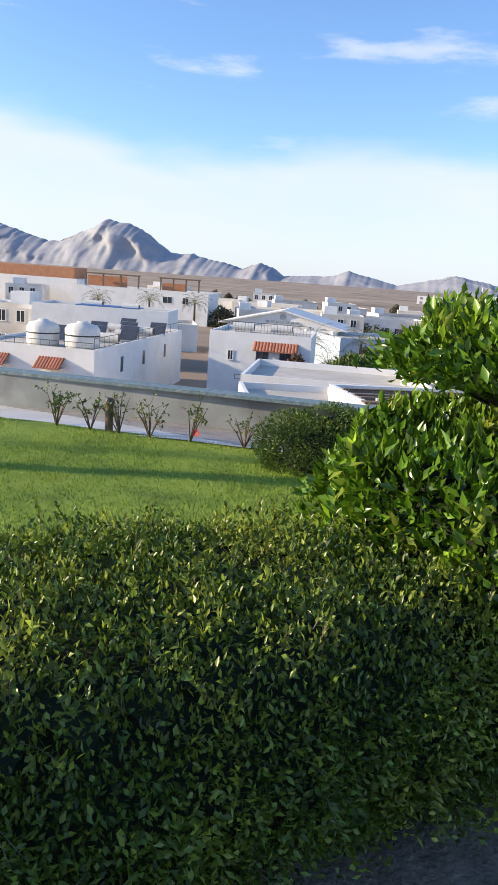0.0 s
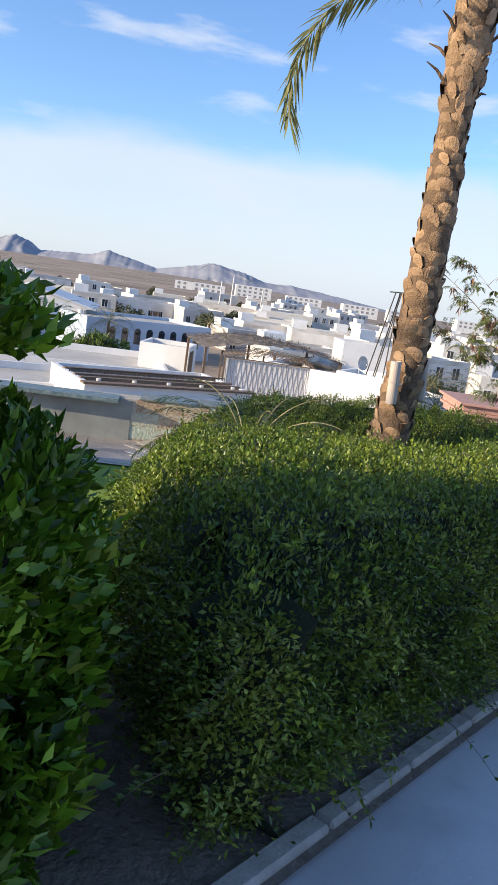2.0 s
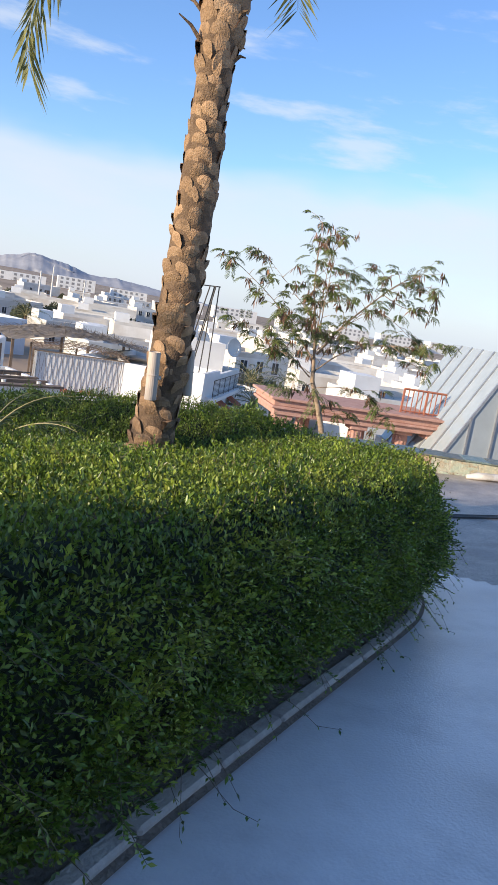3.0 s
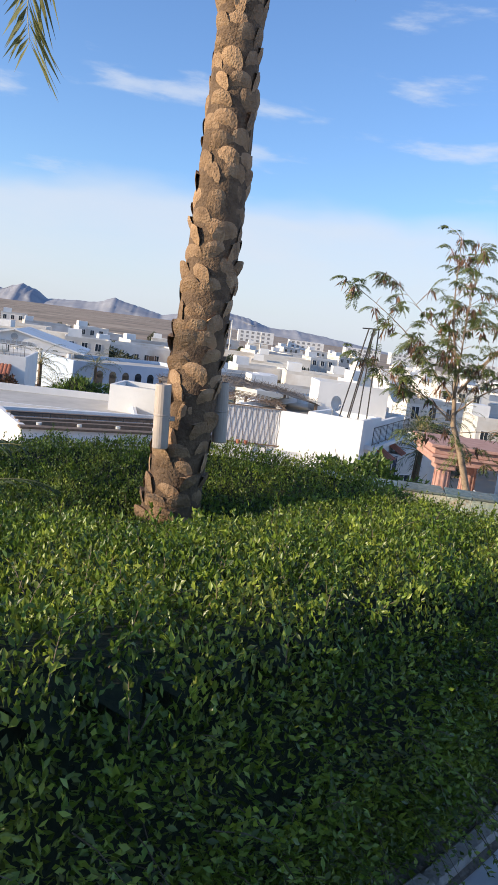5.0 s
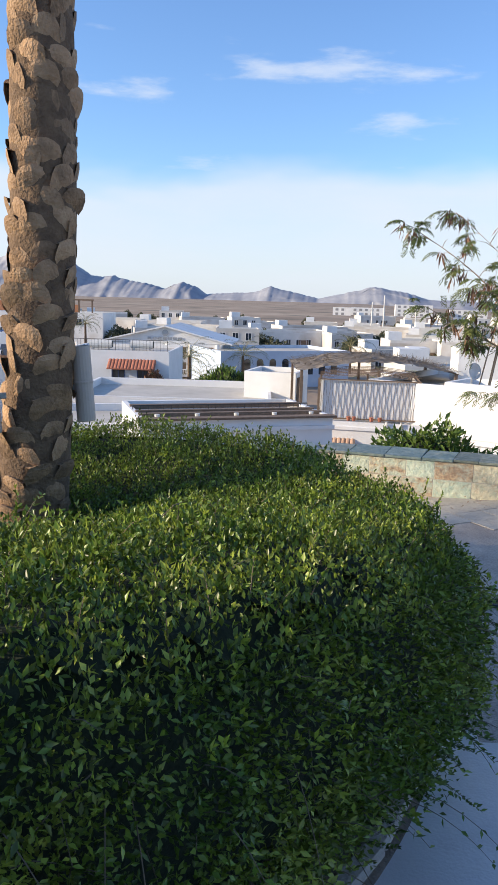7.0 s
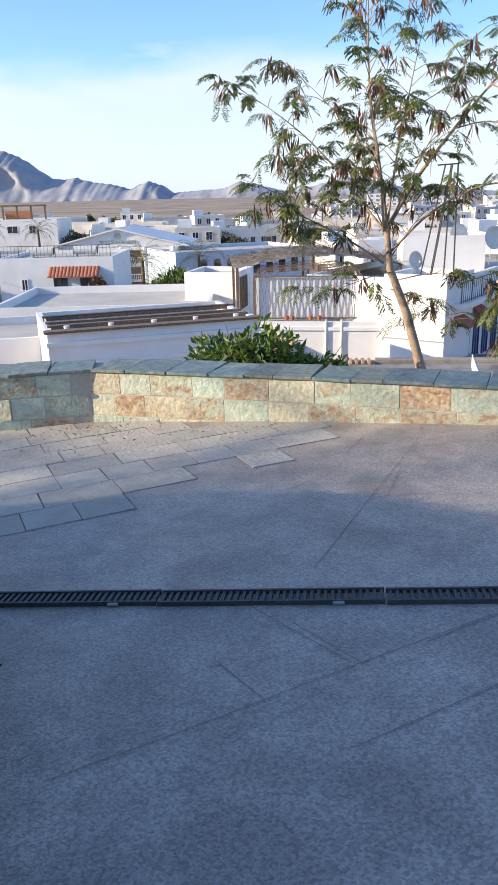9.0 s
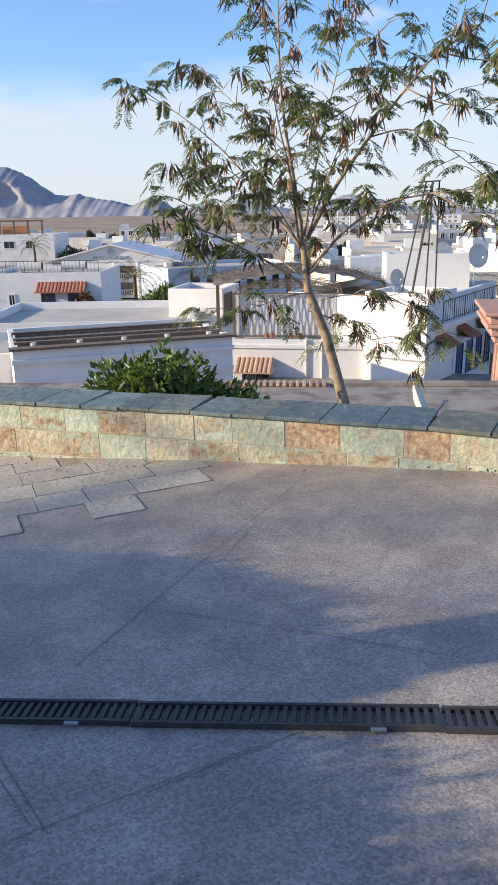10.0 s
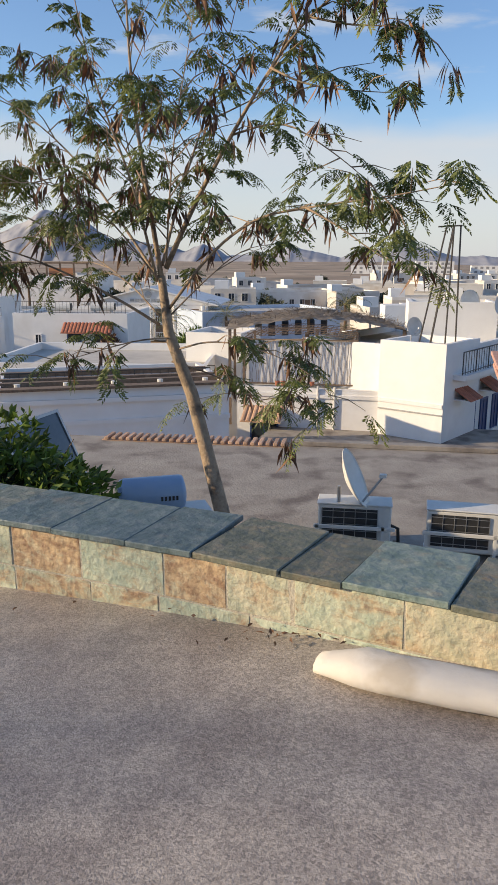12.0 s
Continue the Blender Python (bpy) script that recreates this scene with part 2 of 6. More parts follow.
M_VAN = material("white vehicle paint", [(0.7, 0.7, 0.7), (0.76, 0.76, 0.76)], 2, 0.3)


def rust_on_slate(m):
    # rust patches with torn edges, heavy on a few stones, faint on the rest
    n, l = m.node_tree.nodes, m.node_tree.links
    b = n["Principled BSDF"]
    old = b.inputs["Base Color"].links[0].from_socket
    oi = n.new("ShaderNodeObjectInfo")
    co = n.new("ShaderNodeTexCoord")
    far = n.new("ShaderNodeVectorMath")
    far.operation = "MULTIPLY_ADD"
    far.inputs[1].default_value = (1.0, 1.0, 1.5)
    l.new(co.outputs["Object"], far.inputs[0])
    big = n.new("ShaderNodeMath")
    big.operation = "MULTIPLY"
    big.inputs[1].default_value = 91
    l.new(oi.outputs["Random"], big.inputs[0])
    l.new(big.outputs[0], far.inputs[2])
    t = n.new("ShaderNodeTexNoise")
    t.inputs["Scale"].default_value, t.inputs["Detail"].default_value, t.inputs["Roughness"].default_value = 6.5, 9, 0.72
    t.inputs["Distortion"].default_value = 0.6
    l.new(far.outputs[0], t.inputs["Vector"])
    # a second random from the first
    wn_ = n.new("ShaderNodeTexWhiteNoise")
    wn_.noise_dimensions = "1D"
    l.new(big.outputs[0], wn_.inputs["W"])
    pw = n.new("ShaderNodeMath")
    pw.operation = "POWER"
    pw.inputs[1].default_value = 2.2
    l.new(wn_.outputs["Value"], pw.inputs[0])
    add = n.new("ShaderNodeMath")
    add.operation = "MULTIPLY_ADD"
    add.inputs[1].default_value = 0.26
    l.new(pw.outputs[0], add.inputs[0])
    l.new(t.outputs["Fac"], add.inputs[2])
    mr = n.new("ShaderNodeMapRange")
    mr.inputs["From Min"].default_value, mr.inputs["From Max"].default_value = 0.53, 0.72
    mr.inputs["To Max"].default_value = 0.85
    l.new(add.outputs[0], mr.inputs["Value"])
    rr = n.new("ShaderNodeValToRGB")
    els = rr.color_ramp.elements
    els[0].position, els[0].color = 0.35, (0.24, 0.12, 0.065, 1)
    els[1].position, els[1].color = 0.65, (0.52, 0.36, 0.21, 1)
    t2 = n.new("ShaderNodeTexNoise")
    t2.inputs["Scale"].default_value, t2.inputs["Detail"].default_value = 22, 6
    l.new(far.outputs[0], t2.inputs["Vector"])
    l.new(t2.outputs["Fac"], rr.inputs[0])
    mx = n.new("ShaderNodeMix")
    mx.data_type = "RGBA"
    l.new(mr.outputs[0], mx.inputs[0])
    l.new(old, mx.inputs[6])
    l.new(rr.outputs[0], mx.inputs[7])
    l.new(mx.outputs[2], b.inputs["Base Color"])


rust_on_slate(M_SLATE)


def floor_material():
    m = material("washed aggregate concrete", [(0.28, 0.24, 0.215), (0.365, 0.315, 0.275), (0.45, 0.39, 0.335)], 4.5, 0.42, 0.25, 150, stain=(0.265, 0.225, 0.2), stain_scale=2.1, stain_at=(0.5, 0.68))
    n, l = m.node_tree.nodes, m.node_tree.links
    b = n["Principled BSDF"]
    old = b.inputs["Base Color"].links[0].from_socket
    co = n.new("ShaderNodeTexCoord")
    v = n.new("ShaderNodeTexVoronoi")
    v.inputs["Scale"].default_value = 120
    l.new(co.outputs["Object"], v.inputs["Vector"])
    sp = n.new("ShaderNodeSeparateColor")
    l.new(v.outputs["Color"], sp.inputs[0])
    mr = n.new("ShaderNodeMapRange")
    mr.inputs["To Min"].default_value, mr.inputs["To Max"].default_value = 0.68, 1.32
    l.new(sp.outputs[0], mr.inputs["Value"])
    hs = n.new("ShaderNodeHueSaturation")
    l.new(old, hs.inputs["Color"])
    l.new(mr.outputs[0], hs.inputs["Value"])
    l.new(hs.outputs[0], b.inputs["Base Color"])
    return m


M_FLOOR = floor_material()
M_FLOOR_SMOOTH = material("smooth trowelled concrete", [(0.55, 0.53, 0.53), (0.66, 0.64, 0.635), (0.73, 0.71, 0.70)], 2.6, 0.32, 0.18, 70, stain=(0.48, 0.45, 0.44), stain_scale=1.3, stain_at=(0.5, 0.72))


# ---- mesh helpers ----
def mesh_ob(name, verts, faces, mat, parent=None, smooth=False):
    me = bpy.data.meshes.new(name)
    me.from_pydata([tuple(v) for v in verts], [], faces)
    if smooth:
        me.polygons.foreach_set("use_smooth", [True] * len(me.polygons))
    me.materials.append(mat)
    ob = new(name, me)
    if parent:
        ob.parent = parent
    return ob


def part(name, bm, mat, parent=None, label="", smooth=False):
    me = bpy.data.meshes.new(name)
    bm.normal_update()
    bm.to_mesh(me)
    bm.free()
    if smooth:
        me.polygons.foreach_set("use_smooth", [True] * len(me.polygons))
    me.materials.append(mat)
    ob = new(name, me)
    if parent:
        ob.parent = parent
    return tagged(ob, label)


def thing(name, m, label, category, group="", kind=""):
    ob = new(name)
    ob.matrix_world = m
    return tagged(ob, label, category, group, kind)


def add_box(bm, lo, hi, bevel=0.0, m=None):
    lo, hi = Vector(lo), Vector(hi)
    r = bmesh.ops.create_cube(bm, size=1)
    vs = r["verts"]
    mm = Matrix.Translation((lo + hi) / 2) @ Matrix.Diagonal((*(hi - lo), 1))
    bmesh.ops.transform(bm, matrix=mm, verts=vs)
    if bevel:
        es = list({e for v in vs for e in v.link_edges})
        vs = [v for f in bmesh.ops.bevel(bm, geom=es, offset=bevel, segments=1, affect="EDGES")["faces"] for v in f.verts] + [v for v in vs if v.is_valid]
        vs = list(set(vs))
    if m is not None:
        bmesh.ops.transform(bm, matrix=m, verts=vs)
    return vs


def box(lo, hi, bevel=0.0, m=None):
    bm = bmesh.new()
    add_box(bm, lo, hi, bevel, m)
    return bm


def add_tube(bm, pts, radii, sides=8, cap=True):
    rings = []
    pts = [Vector(p) for p in pts]
    for i, p in enumerate(pts):
        d = (pts[min(i + 1, len(pts) - 1)] - pts[max(i - 1, 0)]).normalized()
        a = d.orthogonal().normalized() if i == 0 else (prev - d * prev.dot(d)).normalized()
        prev = a
        b = d.cross(a)
        r = radii[i] if isinstance(radii, (list, tuple)) else radii
        rings.append([bm.verts.new(p + (a * math.cos(k * 2 * math.pi / sides) + b * math.sin(k * 2 * math.pi / sides)) * r) for k in range(sides)])
    for u, v in zip(rings, rings[1:]):
        for k in range(sides):
            bm.faces.new((u[k], u[(k + 1) % sides], v[(k + 1) % sides], v[k]))
    if cap:
        bm.faces.new(rings[0][::-1])
        bm.faces.new(rings[-1])
    return bm


def tube(pts, radii, sides=8):
    return add_tube(bmesh.new(), pts, radii, sides)


def leaves_mesh(name, centers, dirs, normals, length, width, mat, parent, rng, fold=0.25):
    """Many small folded leaves in one mesh: four corners and two faces each."""
    n = len(centers)
    d = dirs / np.maximum(np.linalg.norm(dirs, axis=1, keepdims=True), 1e-6)
    s = np.cross(d, normals)
    s /= np.maximum(np.linalg.norm(s, axis=1, keepdims=True), 1e-6)
    up = np.cross(s, d)
    ln = length * rng.uniform(0.65, 1.3, (n, 1))
    wd = width * rng.uniform(0.7, 1.25, (n, 1))
    base, tip = centers, centers + d * ln
    mid = centers + d * ln * 0.45
    left, right = mid + s * wd / 2 + up * wd * fold, mid - s * wd / 2 + up * wd * fold
    v = np.stack([base, left, tip, right], 1).reshape(-1, 3).astype(np.float32)
    me = bpy.data.meshes.new(name)
    me.vertices.add(4 * n)
    me.vertices.foreach_set("co", v.ravel())
    idx = np.arange(n, dtype=np.int32)[:, None] * 4
    loops = np.concatenate([idx + [0, 2, 1], idx + [0, 3, 2]], 1).ravel().astype(np.int32)
    me.loops.add(6 * n)
    me.loops.foreach_set("vertex_index", loops)
    me.polygons.add(2 * n)
    me.polygons.foreach_set("loop_start", np.arange(0, 6 * n, 3, dtype=np.int32))
    me.update(calc_edges=True)
    me.materials.append(mat)
    ob = new(name, me)
    ob.parent = parent
    return ob


# ---- ground levels ----
def extra(u):
    return float(np.interp(u, [-3, 0, 2.75, 4.8, 7, 9.5, 40], [0.8, 0.67, 0.57, 0.47, 0.27, 0.04, 0]))


def ground(x, y):
    """The sloping terrace."""
    return 0.061 * x - 0.052 * y + 0.105 + extra((x + y) * 0.7071)


def lie_on(x, y):
    """The turn that lays a slab on the slope of the terrace."""
    n = Vector((ground(x - 0.1, y) - ground(x + 0.1, y), ground(x, y - 0.1) - ground(x, y + 0.1), 0.2))
    return Vector((0, 0, 1)).rotation_difference(n).to_matrix().to_4x4()


KERB = [(-3.6, -3.1), (-1.4, -1.03), (0.4, 0.72), (1.3, 1.6), (2.3, 2.57), (3.2, 3.45), (4.2, 4.4), (5.0, 5.14), (5.37, 5.5), (5.64, 5.86), (5.83, 6.24), (6.0, 6.72), (6.12, 7.3), (6.12, 7.9), (5.92, 8.5), (5.6, 9.1), (5.0, 9.6), (4.2, 9.8)]


def smooth_line(pts, step=0.06):
    """An even, rounded line through the corners."""
    p = np.array(pts, float)
    for _ in range(2):
        q = np.empty((2 * len(p) - 2, p.shape[1]))
        q[0::2], q[1::2] = p[:-1] * 0.75 + p[1:] * 0.25, p[:-1] * 0.25 + p[1:] * 0.75
        p = np.concatenate([p[:1], q, p[-1:]])
    d = np.r_[0, np.cumsum(np.linalg.norm(np.diff(p, axis=0), axis=1))]
    t = np.linspace(0, d[-1], max(2, int(d[-1] / step)))
    return np.stack([np.interp(t, d, p[:, k]) for k in range(p.shape[1])], 1)


def inside(px, py, poly):
    """Which points lie inside a polygon."""
    hit = np.zeros(len(px), bool)
    for (x0, y0), (x1, y1) in zip(poly, np.roll(poly, -1, axis=0)):
        cond = (y0 > py) != (y1 > py)
        hit ^= cond & (px < (x1 - x0) * (py - y0) / (y1 - y0 + 1e-12) + x0)
    return hit


def edge_distance(px, py, poly):
    best = np.full(len(px), 1e9)
    for (x0, y0), (x1, y1) in zip(poly, np.roll(poly, -1, axis=0)):
        dx, dy = x1 - x0, y1 - y0
        t = np.clip(((px - x0) * dx + (py - y0) * dy) / (dx * dx + dy * dy + 1e-12), 0, 1)
        best = np.minimum(best, np.hypot(px - x0 - t * dx, py - y0 - t * dy))
    return best


kerb_line = smooth_line(KERB, 0.1)
planter_poly = np.array([*map(tuple, kerb_line), (-12.0, 9.8), (-12.0, -2.6)])

# ---- terrace floor, cut out round the planter ----
xs, ys = np.arange(-12, 16.01, 0.1), np.arange(-9, 13.01, 0.1)


def wall_y(x):
    """The front of the stone wall."""
    return float(np.interp(x, [-12, -8, 4.6, 5.4, 6.6, 7.3, 8.08, 8.82, 9.57, 9.94, 11.5, 16], [11.9, 12.1, 12.42, 12.62, 12.34, 12.17, 11.97, 11.75, 11.52, 11.36, 10.7, 8.7]))


def build_terrace():
    gx, gy = np.meshgrid(xs, ys, indexing="ij")
    ins = inside(gx.ravel(), gy.ravel(), planter_poly).reshape(gx.shape)
    dist = edge_distance(gx.ravel(), gy.ravel(), planter_poly).reshape(gx.shape)
    verts = [(x, y, ground(x, y)) for x, y in zip(gx.ravel(), gy.ravel())]
    ny, faces = len(ys), []
    for i in range(len(xs) - 1):
        for j in range(ny - 1):
            c = [(i, j), (i + 1, j), (i + 1, j + 1), (i, j + 1)]
            if all(ins[q] and dist[q] > 0.12 for q in c):
                continue
            if ys[j] > wall_y(xs[i]) + 0.3:
                continue
            faces.append([a * ny + b for a, b in c])
    ob = mesh_ob("floor", verts, faces, M_FLOOR, smooth=True)
    ob.data.materials.append(M_FLOOR_SMOOTH)
    for poly in ob.data.polygons:
        if poly.center.x * 0.45 + poly.center.y < 8.9 or (poly.center.x * 1.2 + poly.center.y < 14.8 and poly.center.y < 8.8):
            poly.material_index = 1
    tagged(ob, "sloping terrace of washed aggregate concrete, worn and stained", "floor", kind="structure")
    return ob


floor_ob = build_terrace()

# ---- soil, lawn ----
soil_v, soil_f = [], []
n_k = len(kerb_line)
for i, (x, y) in enumerate(kerb_line):
    nrm = np.array([kerb_line[min(i + 1, n_k - 1)][1] - kerb_line[max(i - 1, 0)][1], kerb_line[max(i - 1, 0)][0] - kerb_line[min(i + 1, n_k - 1)][0]])
    nrm /= np.linalg.norm(nrm)
    for d, h in ((-0.03, 0.03), (0.5, 0.06), (1.6, 0.03)):
        soil_v.append((x - nrm[0] * d, y - nrm[1] * d, ground(x, y) + h))
for i in range(n_k - 1):
    for k in range(2):
        a = i * 3 + k
        soil_f.append((a, a + 3, a + 4, a + 1))
tagged(mesh_ob("planter_soil", soil_v, soil_f, M_SOIL, smooth=True), "dark bare soil under the hedges inside the kerb", "soil", kind="structure")


def build_lawn():
    gx = np.arange(-20, 4.01, 0.25)
    gy = np.arange(-2, 9.76, 0.25)
    v = [(x, y, -0.12 + 0.02 * noise.noise((x * 0.7, y * 0.7, 0))) for x in gx for y in gy]
    k = len(gy)
    f = [(i * k + j, (i + 1) * k + j, (i + 1) * k + j + 1, i * k + j + 1) for i in range(len(gx) - 1) for j in range(k - 1)]
    lawn = mesh_ob("lawn", v, f, M_GRASS, smooth=True)
    tagged(lawn, "short green lawn with thin yellowed patches", "lawn", kind="structure")
    rng = np.random.default_rng(5)
    n = 60000
    c = np.stack([rng.uniform(-7.5, 1.0, n), rng.uniform(4.2, 9.7, n), np.full(n, -0.125)], 1)
    d = np.stack([rng.normal(0, 0.35, n), rng.normal(0, 0.35, n), np.ones(n)], 1)
    nn = rng.normal(0, 1, (n, 3))
    blades = leaves_mesh("grass", c, d, nn, 0.04, 0.007, M_GRASS, lawn, rng)
    tagged(blades, kind="stuff")


build_lawn()


# ---- hedges ----
def hedge(name, outline, top_fn, base_fn, label, mat, leaf, width, density, seed, round_r=0.3, sprigs=0, bulge=0.06, corner=0.3, top_up=0.5):
    rng = np.random.default_rng(seed)
    poly = smooth_line([*outline, outline[0]], 0.05)[:-1]
    cx, cy = poly.mean(0)
    root = thing(name, pose(cx, cy, base_fn(cx, cy)), label, "hedge")
    off = np.array([cx, cy, base_fn(cx, cy)])
    topv = np.vectorize(top_fn)
    basev = np.vectorize(base_fn)

    def lumps(x, y, z, s=3.2, amp=0.07):
        return np.array([noise.noise((a * s, b * s, c * s)) for a, b, c in zip(x, y, z)]) * amp

    def height(x, y):
        d = edge_distance(x, y, poly)
        k = np.clip(1 - d / round_r, 0, 1)
        return topv(x, y) - (1 - np.sqrt(np.clip(1 - k * k, 0, 1))) * corner

    lo, hi = poly.min(0), poly.max(0)
    # core: a solid near-black shell, inner shade put into its colour
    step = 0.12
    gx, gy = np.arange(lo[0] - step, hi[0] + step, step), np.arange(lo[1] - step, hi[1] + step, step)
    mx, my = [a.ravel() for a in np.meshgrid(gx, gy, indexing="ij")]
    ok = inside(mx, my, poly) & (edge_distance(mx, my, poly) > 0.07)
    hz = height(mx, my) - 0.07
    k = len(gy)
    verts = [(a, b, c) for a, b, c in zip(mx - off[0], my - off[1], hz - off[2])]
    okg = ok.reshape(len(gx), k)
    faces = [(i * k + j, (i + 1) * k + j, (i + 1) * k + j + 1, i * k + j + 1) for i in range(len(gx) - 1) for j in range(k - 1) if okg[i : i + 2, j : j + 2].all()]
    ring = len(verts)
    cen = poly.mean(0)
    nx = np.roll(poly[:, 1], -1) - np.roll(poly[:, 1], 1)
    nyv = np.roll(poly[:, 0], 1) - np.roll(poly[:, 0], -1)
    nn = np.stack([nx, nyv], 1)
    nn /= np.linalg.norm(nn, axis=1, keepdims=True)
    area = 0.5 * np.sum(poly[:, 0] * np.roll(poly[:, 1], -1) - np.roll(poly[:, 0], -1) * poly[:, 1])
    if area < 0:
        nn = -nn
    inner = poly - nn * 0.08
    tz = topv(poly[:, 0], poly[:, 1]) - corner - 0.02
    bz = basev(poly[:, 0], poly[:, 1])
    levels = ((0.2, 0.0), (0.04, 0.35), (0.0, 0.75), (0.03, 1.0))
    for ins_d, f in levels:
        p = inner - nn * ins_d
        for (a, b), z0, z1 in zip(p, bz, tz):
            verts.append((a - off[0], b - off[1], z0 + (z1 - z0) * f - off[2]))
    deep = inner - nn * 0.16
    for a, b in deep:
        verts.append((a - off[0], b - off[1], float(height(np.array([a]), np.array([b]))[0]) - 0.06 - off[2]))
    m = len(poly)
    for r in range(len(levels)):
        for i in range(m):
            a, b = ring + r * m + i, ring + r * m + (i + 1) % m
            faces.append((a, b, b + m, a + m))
    # no twigs modelled here, only the shell painted as dark as deep shade
    tagged(mesh_ob("branchwork", verts, faces, M_CORE, root), "solid dark shell inside the foliage, shade put into its colour")
    # leaves on the top
    area = abs(area)
    n_top = int(area * density * 1.5)
    px, py = rng.uniform(lo[0], hi[0], n_top * 3), rng.uniform(lo[1], hi[1], n_top * 3)
    keep = inside(px, py, poly)
    px, py = px[keep][:n_top], py[keep][:n_top]
    pz = height(px, py) + lumps(px, py, 0 * px) + lumps(px, py, 0 * px, 9, 0.045) + rng.normal(-0.015, 0.03, len(px))
    c1 = np.stack([px, py, pz], 1)
    n1 = np.tile([0.0, 0.0, 1.0], (len(px), 1))
    # leaves on the sides
    seg = np.linalg.norm(np.roll(poly, -1, axis=0) - poly, axis=1)
    side_h = float(np.mean(tz - bz)) + corner
    n_side = int(seg.sum() * side_h * density * 1.6)
    i = rng.choice(m, n_side, p=seg / seg.sum())
    f = rng.uniform(0.02, 1, n_side)
    zz = bz[i] + 0.05 + (tz[i] + corner * 0.5 - bz[i] - 0.05) * f
    out = bulge * np.sin(np.pi * np.clip(f * 0.75 + 0.25, 0, 1)) - 0.2 * np.clip(0.34 - f, 0, 1) / 0.34 - corner * 0.5 * np.clip(f - 0.85, 0, 1) / 0.3 + rng.normal(-0.015, 0.03, n_side)
    q = poly[i] + rng.normal(0, 0.03, (n_side, 2))
    out = out + lumps(q[:, 0], q[:, 1], zz, 3.4, 0.12) + lumps(q[:, 0], q[:, 1], zz, 9, 0.07)
    c2 = np.concatenate([q + nn[i] * out[:, None], zz[:, None]], 1)
    n2 = np.concatenate([nn[i], np.full((n_side, 1), 0.25)], 1)
    c, nrm = np.concatenate([c1, c2]), np.concatenate([n1, n2])
    d = nrm * 0.7 + rng.normal(0, 0.55, c.shape) + np.array([0, 0, top_up])
    nl = nrm + rng.normal(0, 0.7, c.shape)
    ob = leaves_mesh("foliage", c - off, d, nl, leaf, width, mat, root, rng)
    tagged(ob, kind="stuff")
    # young growth in clusters at the surface
    pick = rng.choice(len(c), max(1, len(c) // 220))
    cs = np.repeat(c[pick], 9, axis=0) + rng.normal(0, leaf * 0.45, (len(pick) * 9, 3)) + np.repeat(nrm[pick], 9, axis=0) * 0.02
    ds = np.repeat(nrm[pick], 9, axis=0) * 0.6 + rng.normal(0, 0.7, cs.shape) + (0, 0, 0.3)
    tagged(leaves_mesh("young_foliage", cs - off, ds, rng.normal(0, 0.6, cs.shape) + (0, 0, 1), leaf * 1.15, width * 1.2, M_LEAF_YOUNG, root, rng), kind="stuff")
    # loose sprigs that stand out of the clipped face
    if sprigs:
        bm = bmesh.new()
        cs, ds = [], []
        pick = rng.choice(len(c2), sprigs // 2)
        pick_t = rng.choice(len(c1), sprigs - sprigs // 2)
        for p, nv in [(c2[a], n2[a]) for a in pick] + [(c1[a], n1[a]) for a in pick_t]:
            dirn = nv * 0.9 + rng.normal(0, 0.45, 3) + (0, 0, 0.25)
            dirn /= np.linalg.norm(dirn)
            ln = rng.uniform(0.06, 0.22) * (0.6 if nv[2] > 0.9 else 1)
            e = p + dirn * ln + np.array([0, 0, -0.9 * ln * ln / 0.3 * (nv[2] < 0.9)])
            add_tube(bm, [p - off, (p + e) / 2 - off + (0, 0, 0.01), e - off], [0.0018, 0.0014, 0.0008], 3, False)
            for s in np.linspace(0.25, 1, max(4, int(ln / 0.014))):
                for sg in (-1, 1):
                    cs.append(p + (e - p) * s - off)
                    ds.append(dirn * 0.7 + sg * np.cross(dirn, (0.1, 0.2, 1)) + rng.normal(0, 0.25, 3))
        tagged(part("shoot_growth", bm, M_TWIG, root), kind="stuff")
        ob = leaves_mesh("shoot_foliage", np.array(cs), np.array(ds), rng.normal(0, 0.5, (len(cs), 3)) + (0, 0, 1), leaf * 1.0, width * 1.0, mat, root, rng)
        tagged(ob, kind="stuff")
    return root


def hedge_top(x, y):
    s = min(max(y - 3.7, -0.6), 4.2)
    dip = 0.24 * math.exp(-((x - 4.0) ** 2 + (y - 7.5) ** 2) / 0.7) - 0.12 * min(max(y - 8.3, 0), 1)
    return 1.5 - 0.15 * s + 0.06 * (x - 3.0) - dip + 0.04 * noise.noise((x * 1.3, y * 1.3, 3))


palm_hedge = hedge("hedge", [(2.1, 2.53), (3.11, 3.51), (4.2, 4.53), (4.98, 5.22), (5.42, 5.6), (5.76, 6.1), (6.02, 6.62), (6.16, 7.2), (6.18, 7.7), (6.05, 8.15), (5.75, 8.7), (5.2, 9.25), (4.2, 9.6), (3.0, 9.6), (2.0, 8.6), (1.75, 6.0), (1.7, 3.6)],
    hedge_top, lambda x, y: ground(x, y), "low clipped small-leaved green hedge mounded round the palm", M_LEAF, 0.024, 0.0115, 5200, 11, sprigs=2000, top_up=0.15)
